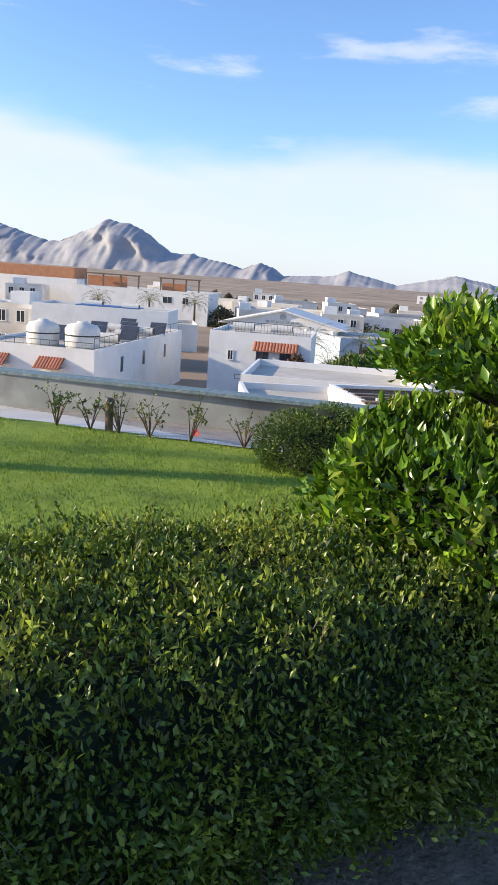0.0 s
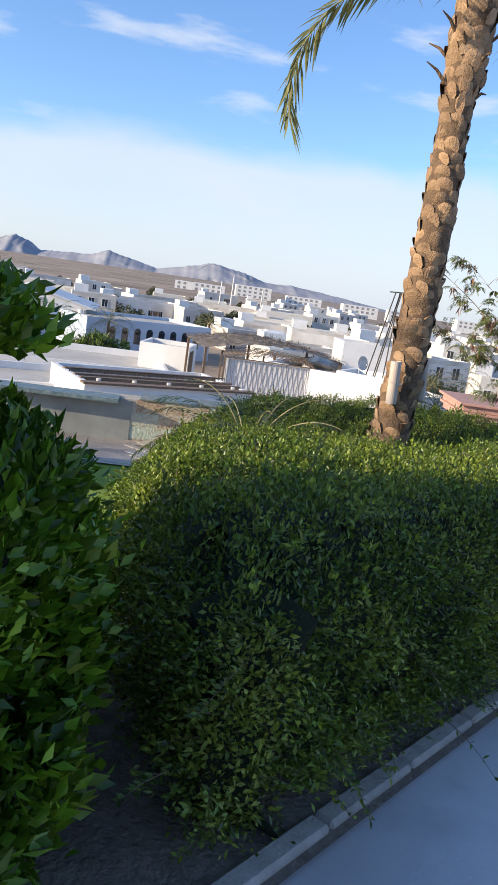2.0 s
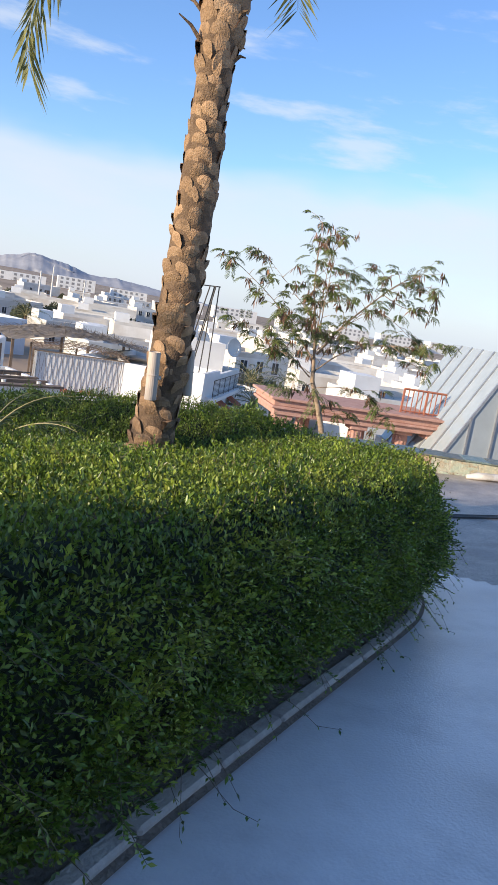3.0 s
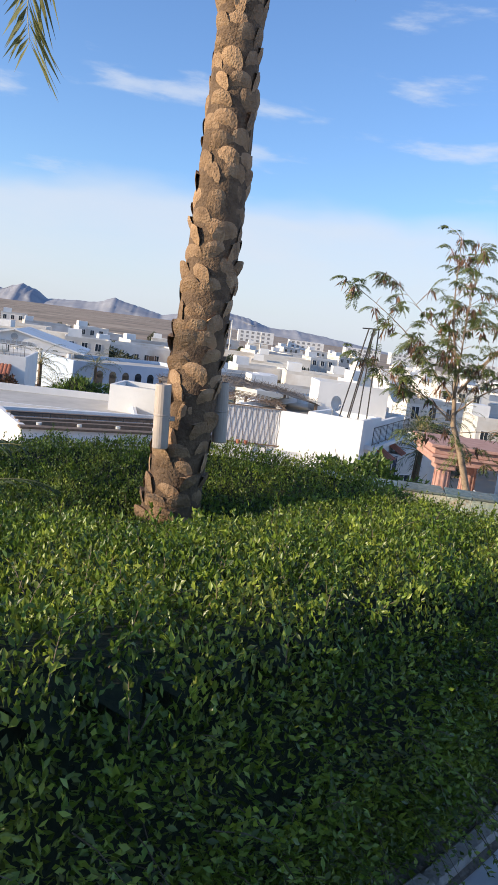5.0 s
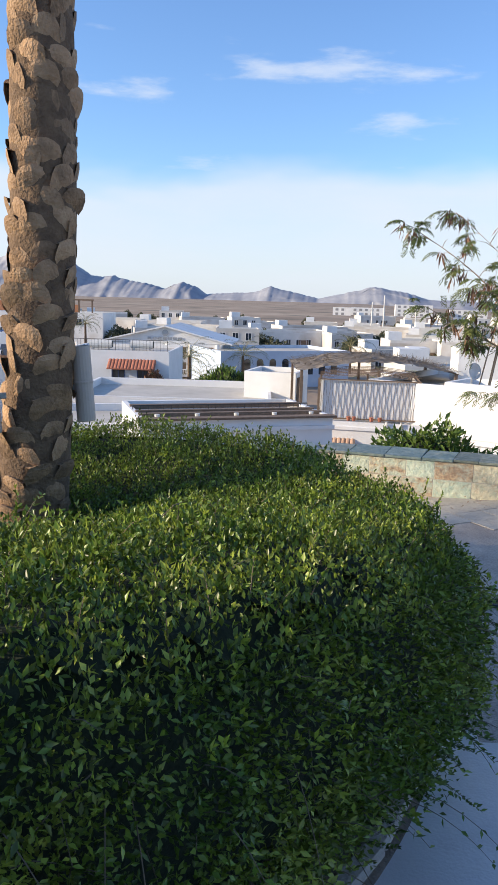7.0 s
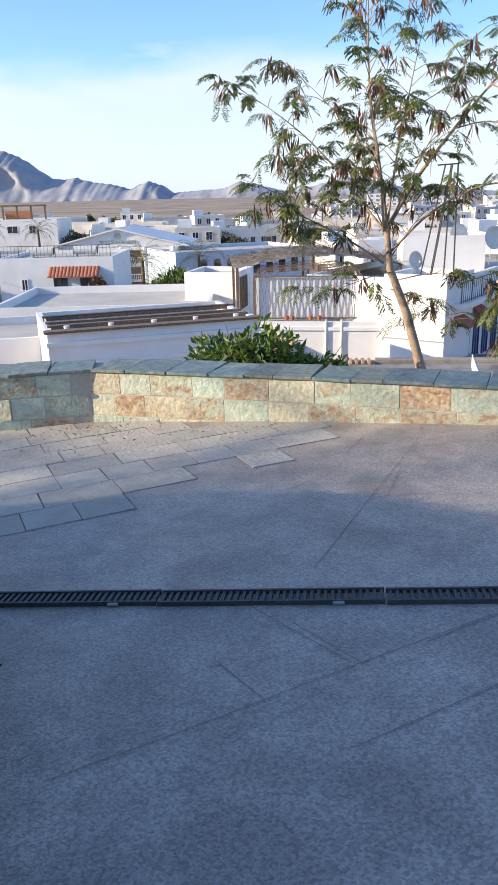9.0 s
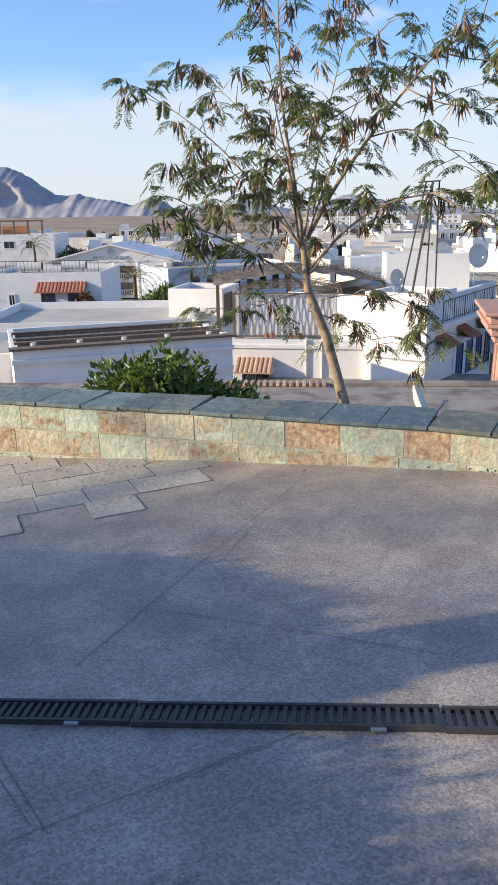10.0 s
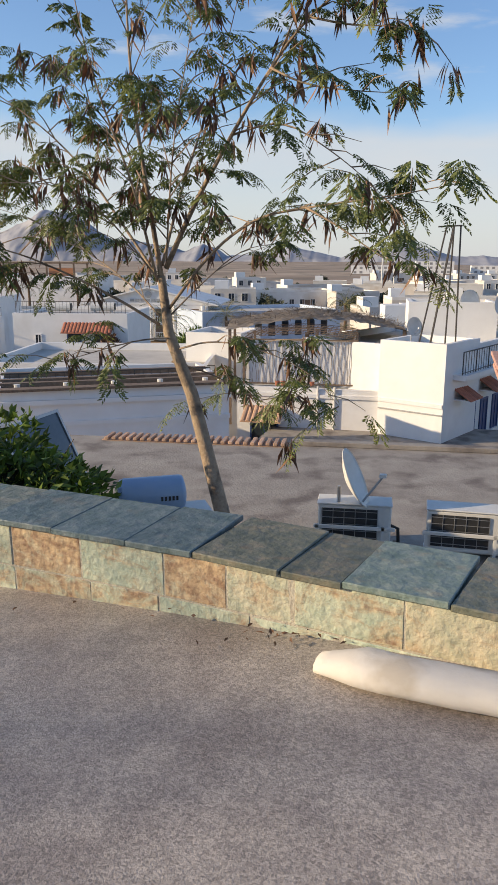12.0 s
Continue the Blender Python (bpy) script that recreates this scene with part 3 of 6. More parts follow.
near_hedge = hedge("hedge", [(-3.46, -2.31), (-1.56, -0.76), (0.19, 0.91), (0.99, 1.64), (0.84, 1.94), (0.14, 2.04), (-0.36, 1.99), (-1.06, 1.44), (-2.46, -0.01), (-3.96, -1.51)],
    lambda x, y: 1.42 + 0.03 * noise.noise((x * 2, y * 2, 7)), lambda x, y: ground(x, y), "clipped small-leaved green hedge along the terrace kerb", M_LEAF, 0.025, 0.012, 7500, 12, sprigs=700, top_up=0.15)
tall_lower = hedge("hedge", [(0.2, 2.02), (0.48, 1.78), (1.05, 1.64), (1.48, 1.93), (1.62, 2.4), (1.6, 3.05), (1.1, 3.45), (0.5, 3.3), (0.18, 2.7)],
    lambda x, y: 1.73 + 0.04 * noise.noise((x * 2, y * 2, 9)), lambda x, y: ground(x, y), "broad-leaved glossy green shrub clipped into a lower tier", M_LEAF_BIG, 0.056, 0.026, 2400, 13, bulge=0.08, corner=0.12, round_r=0.15)
tall_upper = hedge("hedge", [(0.42, 2.17), (0.66, 1.9), (1.0, 1.8), (1.26, 2.05), (1.4, 2.45), (1.38, 2.95), (1.05, 3.3), (0.6, 3.15), (0.4, 2.67)],
    lambda x, y: 2.18 + 0.05 * noise.noise((x * 2, y * 2, 5)), lambda x, y: 1.86, "broad-leaved glossy green shrub clipped into an upper tier above a groove", M_LEAF_BIG, 0.056, 0.026, 2400, 14, bulge=0.08, corner=0.1, round_r=0.13)


def trailing_shoots():
    """Long loose shoots that hang from the hedge over the kerb."""
    rng = np.random.default_rng(71)
    o = palm_hedge.matrix_world.translation.copy()
    bm = bmesh.new()
    cs, ds = [], []
    edge = smooth_line([(2.3, 2.75), (3.2, 3.6), (4.2, 4.55), (5.0, 5.25), (5.5, 5.75), (5.85, 6.25), (6.1, 6.8), (6.2, 7.4), (6.12, 8.0)], 0.05)
    n = len(edge)
    for _ in range(150):
        i = int(n * rng.uniform(0.02, 0.98) ** 0.75)
        t = edge[min(i + 1, n - 1)] - edge[max(i - 1, 0)]
        t = t / np.linalg.norm(t)
        out = Vector((t[1], -t[0], 0))
        x, y = edge[i]
        g = ground(x, y)
        ln = rng.uniform(0.12, 0.3) if rng.random() < 0.75 else rng.uniform(0.3, 0.5)
        p = Vector((x, y, g + rng.uniform(0.12, 0.75))) - out * 0.06
        d = (out + Vector((t[0], t[1], 0)) * rng.normal(0, 0.5) + Vector((0, 0, rng.uniform(-0.3, 0.35)))).normalized()
        pts = [p]
        for k in range(7):
            q = pts[-1] + d * ln / 7
            q.z = max(q.z, ground(q.x, q.y) + 0.02)
            pts.append(q)
            d = (d - Vector((0, 0, 0.16))).normalized()
        add_tube(bm, [q - o for q in pts], [0.0022 - 0.0002 * k for k in range(8)], 3, False)
        for k in range(1, 8):
            for sg in (-1, 1):
                if rng.random() < 0.8:
                    cs.append(pts[k] - o)
                    ds.append(d * 0.6 + out.cross(Vector((0, 0, 1))) * sg * 0.7 + Vector(rng.normal(0, 0.35, 3)))
    tagged(part("trailing_growth", bm, M_TWIG, palm_hedge), kind="stuff")
    tagged(leaves_mesh("trailing_foliage", np.array(cs), np.array(ds), rng.normal(0, 0.5, (len(cs), 3)) + (0, 0, 1), 0.024, 0.011, M_LEAF, palm_hedge, rng), kind="stuff")


trailing_shoots()

# small white garden post half hidden in the hedge face
post = thing("garden_post", pose(4.08, 4.62, ground(4.08, 4.62), 0, 0, 43), "small white square garden post half hidden in the hedge", "post")
part("shaft", box((-0.045, -0.045, 0), (0.045, 0.045, 0.5), 0.008), M_PLASTIC, post)
part("cap", box((-0.055, -0.055, 0.5), (0.055, 0.055, 0.53), 0.01), M_PLASTIC, post)


def bush(name, x, y, z, rx, ry, h, label, mat, leaf, width, n, seed, up=0.3):
    """An unclipped round bush: stems and leaf clumps on an uneven dome."""
    rng = np.random.default_rng(seed)
    root = thing(name, pose(x, y, z), label, "bush")
    bm = bmesh.new()
    tips = []
    for _ in range(16):
        a, r = rng.uniform(0, 2 * math.pi), rng.uniform(0.3, 0.85)
        tip = Vector((math.cos(a) * rx * r, math.sin(a) * ry * r, h * rng.uniform(0.5, 0.9)))
        add_tube(bm, [(0.05 * math.cos(a), 0.05 * math.sin(a), 0), tip * 0.5 + Vector((0, 0, h * 0.1)), tip], [0.014, 0.009, 0.003], 5, False)
        tips.append(tip)
    tagged(part("branchwork", bm, M_TWIG, root), kind="stuff")
    v = rng.normal(0, 1, (n, 3))
    v /= np.linalg.norm(v, axis=1, keepdims=True)
    v[:, 2] = np.abs(v[:, 2]) * 1.0 - 0.15
    rad = rng.uniform(0.72, 1.0, n) ** 0.6
    lump = np.array([noise.noise((p[0] * 2.3 + seed, p[1] * 2.3, p[2] * 2.3)) for p in v]) * 0.28 + 0.95
    c = v * (rad * lump)[:, None] * (rx, ry, h * 0.95) + (0, 0, h * 0.1)
    d = v + rng.normal(0, 0.6, (n, 3)) + (0, 0, up)
    tagged(leaves_mesh("foliage", c, d, v + rng.normal(0, 0.7, (n, 3)), leaf, width, mat, root, rng), kind="stuff")
    # solid lump under the leaves, coloured like the bush's inner shade
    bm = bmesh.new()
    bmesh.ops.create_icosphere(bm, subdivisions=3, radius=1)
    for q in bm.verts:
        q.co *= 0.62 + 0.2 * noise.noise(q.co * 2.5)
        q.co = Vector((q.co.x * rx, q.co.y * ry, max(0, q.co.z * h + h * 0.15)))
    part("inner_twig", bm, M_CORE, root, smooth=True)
    return root


bush("bush", -0.55, 9.0, -0.12, 1.05, 0.7, 0.95, "clipped round small-leaved bush at the lawn edge", M_LEAF_BUSH, 0.045, 0.022, 15000, 31)
bush("bush", 6.85, 13.9, -1.42, 1.35, 0.85, 2.08, "bright green leafy bush behind the stone wall", M_LEAF_BUSH, 0.11, 0.045, 8000, 32, up=-0.2)

# ---- date palm ----
PALM = [(3.99, 7.98, 0.25), (4.02, 7.98, 0.9), (4.07, 8.0, 1.6), (4.1, 8.02, 2.4), (4.11, 8.02, 3.2), (4.1, 8.02, 3.9), (4.11, 8.02, 4.5), (4.12, 8.02, 5.8)]
PALM_R = [0.204, 0.194, 0.173, 0.169, 0.158, 0.141, 0.184, 0.184]


def palm_at(z):
    zs = [p[2] for p in PALM]
    return Vector((np.interp(z, zs, [p[0] for p in PALM]), np.interp(z, zs, [p[1] for p in PALM]), z)), float(np.interp(z, zs, PALM_R))


def frond(root, start, heading, rise, length, droop, rng, mat=M_FROND, leaflets=56, leaf_len=0.38, stout=0.018):
    """One feather leaf: an arching rib and two rows of leaflets."""
    h = Vector((math.cos(heading), math.sin(heading), 0))
    pts, p, ang = [], Vector(start), rise
    n = 14
    for i in range(n + 1):
        pts.append(p.copy())
        p = p + (h * math.cos(ang) + Vector((0, 0, math.sin(ang)))) * (length / n)
        ang -= droop / n * (0.5 + i / n)
    rib = part("frond", tube(pts, [stout * (1 - 0.85 * i / n) for i in range(n + 1)], 5), M_RIB, root)
    cs, ds = [], []
    side = Vector((-h.y, h.x, 0))
    for i in range(leaflets):
        f = 0.16 + 0.84 * i / (leaflets - 1)
        k = f * n
        a = min(int(k), n - 1)
        q = pts[a].lerp(pts[a + 1], k - a)
        t = (pts[a + 1] - pts[a]).normalized()
        up = side.cross(t)
        for sg in (-1, 1):
            cs.append(q)
            ds.append(t * rng.uniform(0.55, 0.95) + side * sg * 0.8 + up * rng.uniform(-0.15, 0.35) - Vector((0, 0, rng.uniform(0.1, 0.4))))
    cs, ds = np.array(cs), np.array(ds)
    ln = leaf_len
    ob = leaves_mesh("foliage", cs, ds, np.tile([0.0, 0.0, 1.0], (len(cs), 1)) + rng.normal(0, 0.3, cs.shape), ln, ln * 0.075, mat, rib, rng)
    tagged(ob, kind="stuff")
    return rib


def build_palm():
    rng = np.random.default_rng(21)
    root = thing("date_palm", pose(0, 0, 0), "tall date palm with rough cut leaf bases amid the hedge", "palm tree")
    line = [palm_at(z) for z in np.arange(-0.3, 5.75, 0.1)]
    bm = tube([p for p, r in line], [r * 0.98 for p, r in line], 18)
    part("trunk", bm, M_BARK, root, "fibrous brown palm trunk", smooth=True)
    # a cut leaf base: a wedge that stands off the trunk, blunt at its upper end
    bm = bmesh.new()
    sec = [(-0.015, 0.07, 0.006), (0.02, 0.088, 0.022), (0.06, 0.08, 0.032), (0.092, 0.062, 0.031)]
    rows = []
    for z, w, o in sec:
        rows.append([bm.verts.new((x * w, o - (x * w) ** 2 / 0.29, z + 0.016 * (1 - x * x))) for x in (-1, -0.5, 0, 0.5, 1)])
    inner = [bm.verts.new((x * 0.06, -0.02 - (x * 0.06) ** 2 / 0.29, 0.088)) for x in (-1, -0.5, 0, 0.5, 1)]
    for u, v in zip(rows, rows[1:] + [inner]):
        for k in range(4):
            bm.faces.new((u[k], u[k + 1], v[k + 1], v[k]))
    me = bpy.data.meshes.new("leaf_base")
    bm.normal_update()
    bm.to_mesh(me)
    bm.free()
    me.materials.append(M_BOOT)
    k = 0
    z = 0.45
    while z < 4.75 and k < 298:
        for j in range(7):
            a = (j + 0.5 * (int(z / 0.115) % 2)) * 2 * math.pi / 7 + z * 0.5 + rng.normal(0, 0.13)
            zz = z + 0.016 * j + rng.normal(0, 0.018)
            p, r = palm_at(zz)
            o = new("leaf_base", me)
            o.parent = root
            s = r / 0.16 * rng.uniform(0.72, 1.02)
            big = 1.0 if zz < 3.9 else 1.25
            o.matrix_basis = Matrix.LocRotScale(p + Vector((math.cos(a), math.sin(a), 0)) * r * 0.9, Euler((rng.normal(0.05, 0.1), rng.normal(0, 0.14), a - math.pi / 2 + rng.normal(0, 0.16))), (s * big, s * big, rng.uniform(0.85, 1.2) * big))
            k += 1
        z += 0.115
    # dry stubs below the crown
    for a, zz, ln in ((3.3, 4.02, 0.22), (0.3, 4.05, 0.1), (5.9, 3.95, 0.09), (2.6, 4.25, 0.2), (5.2, 4.2, 0.12), (0.8, 4.35, 0.12), (4.2, 4.3, 0.14), (3.6, 4.4, 0.2), (6.1, 4.4, 0.12)):
        p, r = palm_at(zz)
        d = Vector((math.cos(a), math.sin(a), 0.9))
        part("dry_stub", tube([p + d * r * 0.8, p + d * (r + ln * 0.5), p + d * (r + ln) - Vector((0, 0, 0.05))], [0.024, 0.014, 0.005], 5), M_BARK, root)
    top = palm_at(5.7)[0]
    # green crown
    for i in range(26):
        a = i * 2.399
        rise = 1.4 - 1.0 * (i / 26)
        frond(root, top + Vector((math.cos(a), math.sin(a), 0)) * 0.1 + Vector((0, 0, 0.25 - 0.4 * i / 26)), a, rise, rng.uniform(2.5, 3.0), 1.2 + 0.35 * (i / 26), rng)
    frond(root, top + Vector((0.42, 0, -0.62)), 2.75, 0.3, 2.95, 2.4, rng, leaflets=72, leaf_len=0.42)
    return root


date_palm = build_palm()
# unseen second palm further along the lawn, added to cast trunk and crown shadow
copy_thing(date_palm, pose(-20.05, -4.03, 0))


def uplight(x, y, z, tilt, heading):
    root = thing("tube_light", pose(x, y, z, 0, tilt, heading), "pinkish beige metal tube light strapped to the palm trunk", "lamp", "lights on the palm")
    bm = bmesh.new()
    n = 20
    prof = [(0.0, 0.046), (0.005, 0.05), (0.205, 0.05), (0.207, 0.053), (0.215, 0.053), (0.217, 0.05), (0.40, 0.05), (0.402, 0.047), (0.402, 0.044), (0.35, 0.042)]
    rings = [[bm.verts.new((r * math.cos(2 * math.pi * k / n), r * math.sin(2 * math.pi * k / n), h)) for k in range(n)] for h, r in prof]
    for u, v in zip(rings, rings[1:]):
        for k in range(n):
            bm.faces.new((u[k], u[(k + 1) % n], v[(k + 1) % n], v[k]))
    bm.faces.new(rings[0][::-1])
    bm.faces.new(rings[-1])
    part("tube", bm, M_LAMP, root, smooth=False)
    part("bracket", box((0.045, -0.012, 0.17), (0.085, 0.012, 0.2), 0.003), M_STEEL, root, "small steel bracket")
    part("screw", tube([(0.035, -0.05, 0.19), (0.035, -0.062, 0.19)], 0.008, 8), M_STEEL, root)
    return root


uplight(3.91, 7.75, 1.27, -3, 25)
uplight(4.29, 8.08, 1.3, 4, 190)

# ---- feathery tree with seed pods ----
def build_tree():
    rng = np.random.default_rng(8)
    root = thing("feathery_tree", pose(8.95, 13.9, -1.42), "slender young tree with feathery leaves and dry brown pods", "tree")
    o = Vector((8.95, 13.9, -1.42))
    trunk = [(8.95, 13.9, -1.42), (8.72, 14.3, -0.39), (8.45, 14.45, 0.54), (8.26, 14.5, 1.01), (8.21, 14.5, 1.44)]
    part("trunk", tube([Vector(p) - o for p in trunk], [0.075, 0.06, 0.05, 0.042, 0.03], 10), M_TREE_BARK, root, "leaning tan trunk", smooth=True)
    limbs = [
        [(8.21, 14.50, 1.44), (8.12, 14.50, 2.05), (8.01, 14.60, 2.62), (7.97, 14.60, 3.16), (7.96, 14.65, 3.83)],
        [(8.25, 14.50, 1.50), (8.50, 14.40, 1.96), (8.81, 14.20, 2.39), (9.10, 14.00, 2.76), (9.34, 13.90, 3.02), (9.66, 13.80, 3.19)],
        [(8.27, 14.50, 1.20), (8.62, 14.30, 1.60), (9.00, 14.00, 1.84), (9.36, 13.80, 1.89), (9.85, 13.60, 1.93), (10.28, 13.50, 2.00)],
        [(8.20, 14.50, 1.40), (7.89, 14.70, 1.78), (7.49, 14.90, 2.27), (7.04, 15.10, 2.65), (6.52, 15.20, 2.98)],
        [(8.19, 14.50, 1.07), (7.90, 14.40, 1.27), (7.54, 14.20, 1.48), (7.21, 14.00, 1.64), (6.84, 13.90, 1.67)],
        [(8.22, 14.50, 1.52), (8.30, 14.80, 2.08), (8.42, 15.10, 2.62), (8.55, 15.40, 3.22), (8.67, 15.50, 3.78)],
        [(8.18, 14.50, 1.40), (8.10, 14.20, 2.10), (8.00, 14.00, 2.48), (7.94, 13.80, 2.85), (7.89, 13.70, 3.30)],
        [(8.27, 14.50, 1.14), (8.47, 14.80, 1.39), (8.74, 15.10, 1.66), (9.04, 15.30, 1.70)],
        [(8.31, 14.50, 0.88), (8.68, 14.20, 1.00), (9.08, 14.00, 0.95), (9.41, 13.90, 0.82), (9.61, 13.85, 0.60)],
        [(8.29, 14.50, 0.97), (8.13, 14.20, 0.99), (7.89, 14.00, 0.93), (7.63, 13.90, 0.85)],
        [(8.12, 14.50, 2.05), (7.86, 14.80, 2.42), (7.52, 15.00, 2.79), (7.17, 15.10, 3.11)],
        [(8.81, 14.20, 2.39), (9.17, 14.10, 2.47), (9.48, 13.90, 2.26), (9.71, 13.80, 2.08), (9.92, 13.70, 1.87)],
        [(9.36, 13.80, 1.89), (9.58, 13.70, 1.77), (9.76, 13.65, 1.64), (9.93, 13.60, 1.54)],
        [(9.10, 14.00, 2.76), (9.34, 13.80, 2.61), (9.62, 13.70, 2.55), (9.89, 13.60, 2.51)],
        [(9.34, 13.90, 3.02), (9.61, 13.80, 2.93), (9.84, 13.75, 2.91), (10.02, 13.70, 2.86)],
        [(8.25, 14.50, 1.50), (8.42, 14.00, 2.01), (8.57, 13.60, 2.37), (8.69, 13.40, 2.67), (8.79, 13.30, 3.04)],
        [(8.19, 14.50, 1.14), (7.83, 14.90, 1.38), (7.39, 15.20, 1.61), (6.91, 15.40, 1.85)],
        [(8.28, 14.50, 0.79), (8.53, 14.70, 0.68), (8.79, 14.80, 0.53), (9.02, 14.85, 0.39)],
        [(8.20, 14.50, 1.40), (7.94, 14.10, 1.87), (7.74, 13.80, 2.04), (7.52, 13.60, 2.05), (7.26, 13.50, 2.01)],
        [(8.42, 15.10, 2.62), (8.66, 15.30, 2.77), (8.92, 15.40, 2.91), (9.09, 15.50, 3.14)],
    ]
    leaf_c, leaf_d, leaf_n, pods_c, pods_d = [], [], [], [], []
    twig_bm = bmesh.new()

    def pinna_leaf(p, d, size):
        # a doubly feathered leaf: a drooping stalk, side stalks with small leaflets
        stalk = size * rng.uniform(0.8, 1.2)
        side = d.cross(Vector((0, 0, 1)))
        side = side.normalized() if side.length > 1e-3 else Vector((1, 0, 0))
        q, dd = p.copy(), d.normalized()
        for k in range(5):
            nq = q + dd * stalk / 5
            dd = (dd - Vector((0, 0, 0.28))).normalized()
            for sg in (-1, 1):
                pd = (dd * 0.75 + side * sg * 0.8 - Vector((0, 0, 0.35)) + Vector(rng.normal(0, 0.12, 3))).normalized()
                ln = size * 0.45
                for f in np.linspace(0.2, 1, 5):
                    c = nq + pd * ln * f
                    up = pd.cross(side).normalized()
                    for s2 in (-1, 1):
                        leaf_c.append(c)
                        leaf_d.append(pd * 0.6 + dd * s2 * 0.6 - Vector((0, 0, 0.2)))
                        leaf_n.append(up + Vector(rng.normal(0, 0.3, 3)))
            q = nq

    for li, pts in enumerate(limbs):
        line = smooth_line(pts, 0.09)
        r0 = 0.024 if li < 2 else (0.014 if li < 7 else 0.008)
        n = len(line)
        part("limb", tube([Vector(p) - o for p in line], [r0 * (1 - 0.85 * i / n) for i in range(n)], 6), M_TREE_BARK, root, smooth=True)
        for i in range(3, n):
            if rng.random() < (0.45 if i < n * 0.35 else 0.12):
                continue
            p = Vector(line[i]) - o
            a = rng.uniform(0, 2 * math.pi)
            along = Vector(line[min(i + 1, n - 1)] - line[i - 1]).normalized()
            d = (Vector((math.cos(a), math.sin(a), rng.uniform(-0.1, 0.7))) + along * 0.6).normalized()
            ln = rng.uniform(0.15, 0.55)
            mid, end = p + d * ln * 0.5, p + d * ln - Vector((0, 0, 0.05))
            add_tube(twig_bm, [p, mid, end], [0.006, 0.004, 0.002], 4, False)
            for q, dd in ((mid, d), (end, d), (end, (d + Vector(rng.normal(0, 0.7, 3))).normalized())):
                if rng.random() < 0.6:
                    pinna_leaf(q, dd, rng.uniform(0.15, 0.28))
            if rng.random() < 0.48:
                for _ in range(rng.integers(7, 15)):
                    pods_c.append(end + Vector(rng.normal(0, 0.03, 3)))
                    pods_d.append(Vector((rng.normal(0, 0.35), rng.normal(0, 0.35), -1)))
        for _ in range(2):
            pinna_leaf(Vector(line[-1]) - o, Vector((rng.normal(0, 1), rng.normal(0, 1), 0.3)).normalized(), 0.22)
        if rng.random() < 0.8:
            for _ in range(9):
                pods_c.append(Vector(line[-1]) - o + Vector(rng.normal(0, 0.03, 3)))
                pods_d.append(Vector((rng.normal(0, 0.3), rng.normal(0, 0.3), -1)))
    tagged(part("branchwork", twig_bm, M_TREE_BARK, root), kind="stuff")
    ob = leaves_mesh("foliage", np.array(leaf_c), np.array(leaf_d), np.array(leaf_n), 0.042, 0.012, M_TREE_LEAF, root, rng)
    tagged(ob, "small olive-green feathery leaflets", kind="stuff")
    ob = leaves_mesh("pod_mass", np.array(pods_c), np.array(pods_d), rng.normal(0, 1, (len(pods_c), 3)), 0.17, 0.024, M_POD, root, rng)
    tagged(ob, "bunches of dry flat brown seed pods", kind="stuff")


build_tree()

# ---- near roof behind the wall ----
ROOF_Z = -1.42


def air_conditioner(x, y, rot):
    root = thing("air_conditioner", pose(x, y, ROOF_Z, 0, 0, rot), "white outdoor air-conditioning unit standing on the flat roof", "air conditioner", "units on the roof")
    bm = bmesh.new()
    add_box(bm, (-0.38, -0.15, 0.06), (0.38, 0.15, 0.5), 0.015)
    part("casing", bm, M_PLASTIC, root)
    part("lid", box((-0.39, -0.16, 0.5), (0.39, 0.16, 0.515), 0.005), M_PLASTIC, root)
    part("coil", box((-0.34, -0.156, 0.12), (0.24, -0.151, 0.46)), M_BLACK, root, "dark finned coil")
    bm = bmesh.new()
    for i in range(6):
        add_box(bm, (-0.34 + i * 0.115, -0.162, 0.12), (-0.334 + i * 0.115, -0.157, 0.46))
    for i in range(5):
        add_box(bm, (-0.34, -0.162, 0.15 + i * 0.07), (0.24, -0.157, 0.156 + i * 0.07))
    tagged(part("guard", bm, M_STEEL, root), kind="stuff")
    part("front_rail", box((-0.42, -0.23, 0.26), (0.42, -0.21, 0.3), 0.004), M_PLASTIC, root)
    for sx in (-0.4, 0.28):
        part("bracket", box((sx, -0.23, 0.0), (sx + 0.03, 0.15, 0.03)), M_PLASTIC, root)
        part("post", box((sx, -0.23, 0.0), (sx + 0.03, -0.2, 0.3)), M_PLASTIC, root)
    part("pipe", tube([(0.38, 0, 0.25), (0.46, 0, 0.22), (0.47, 0.02, 0.05), (0.44, 0.2, 0.0)], 0.018, 6), M_BLACK, root)


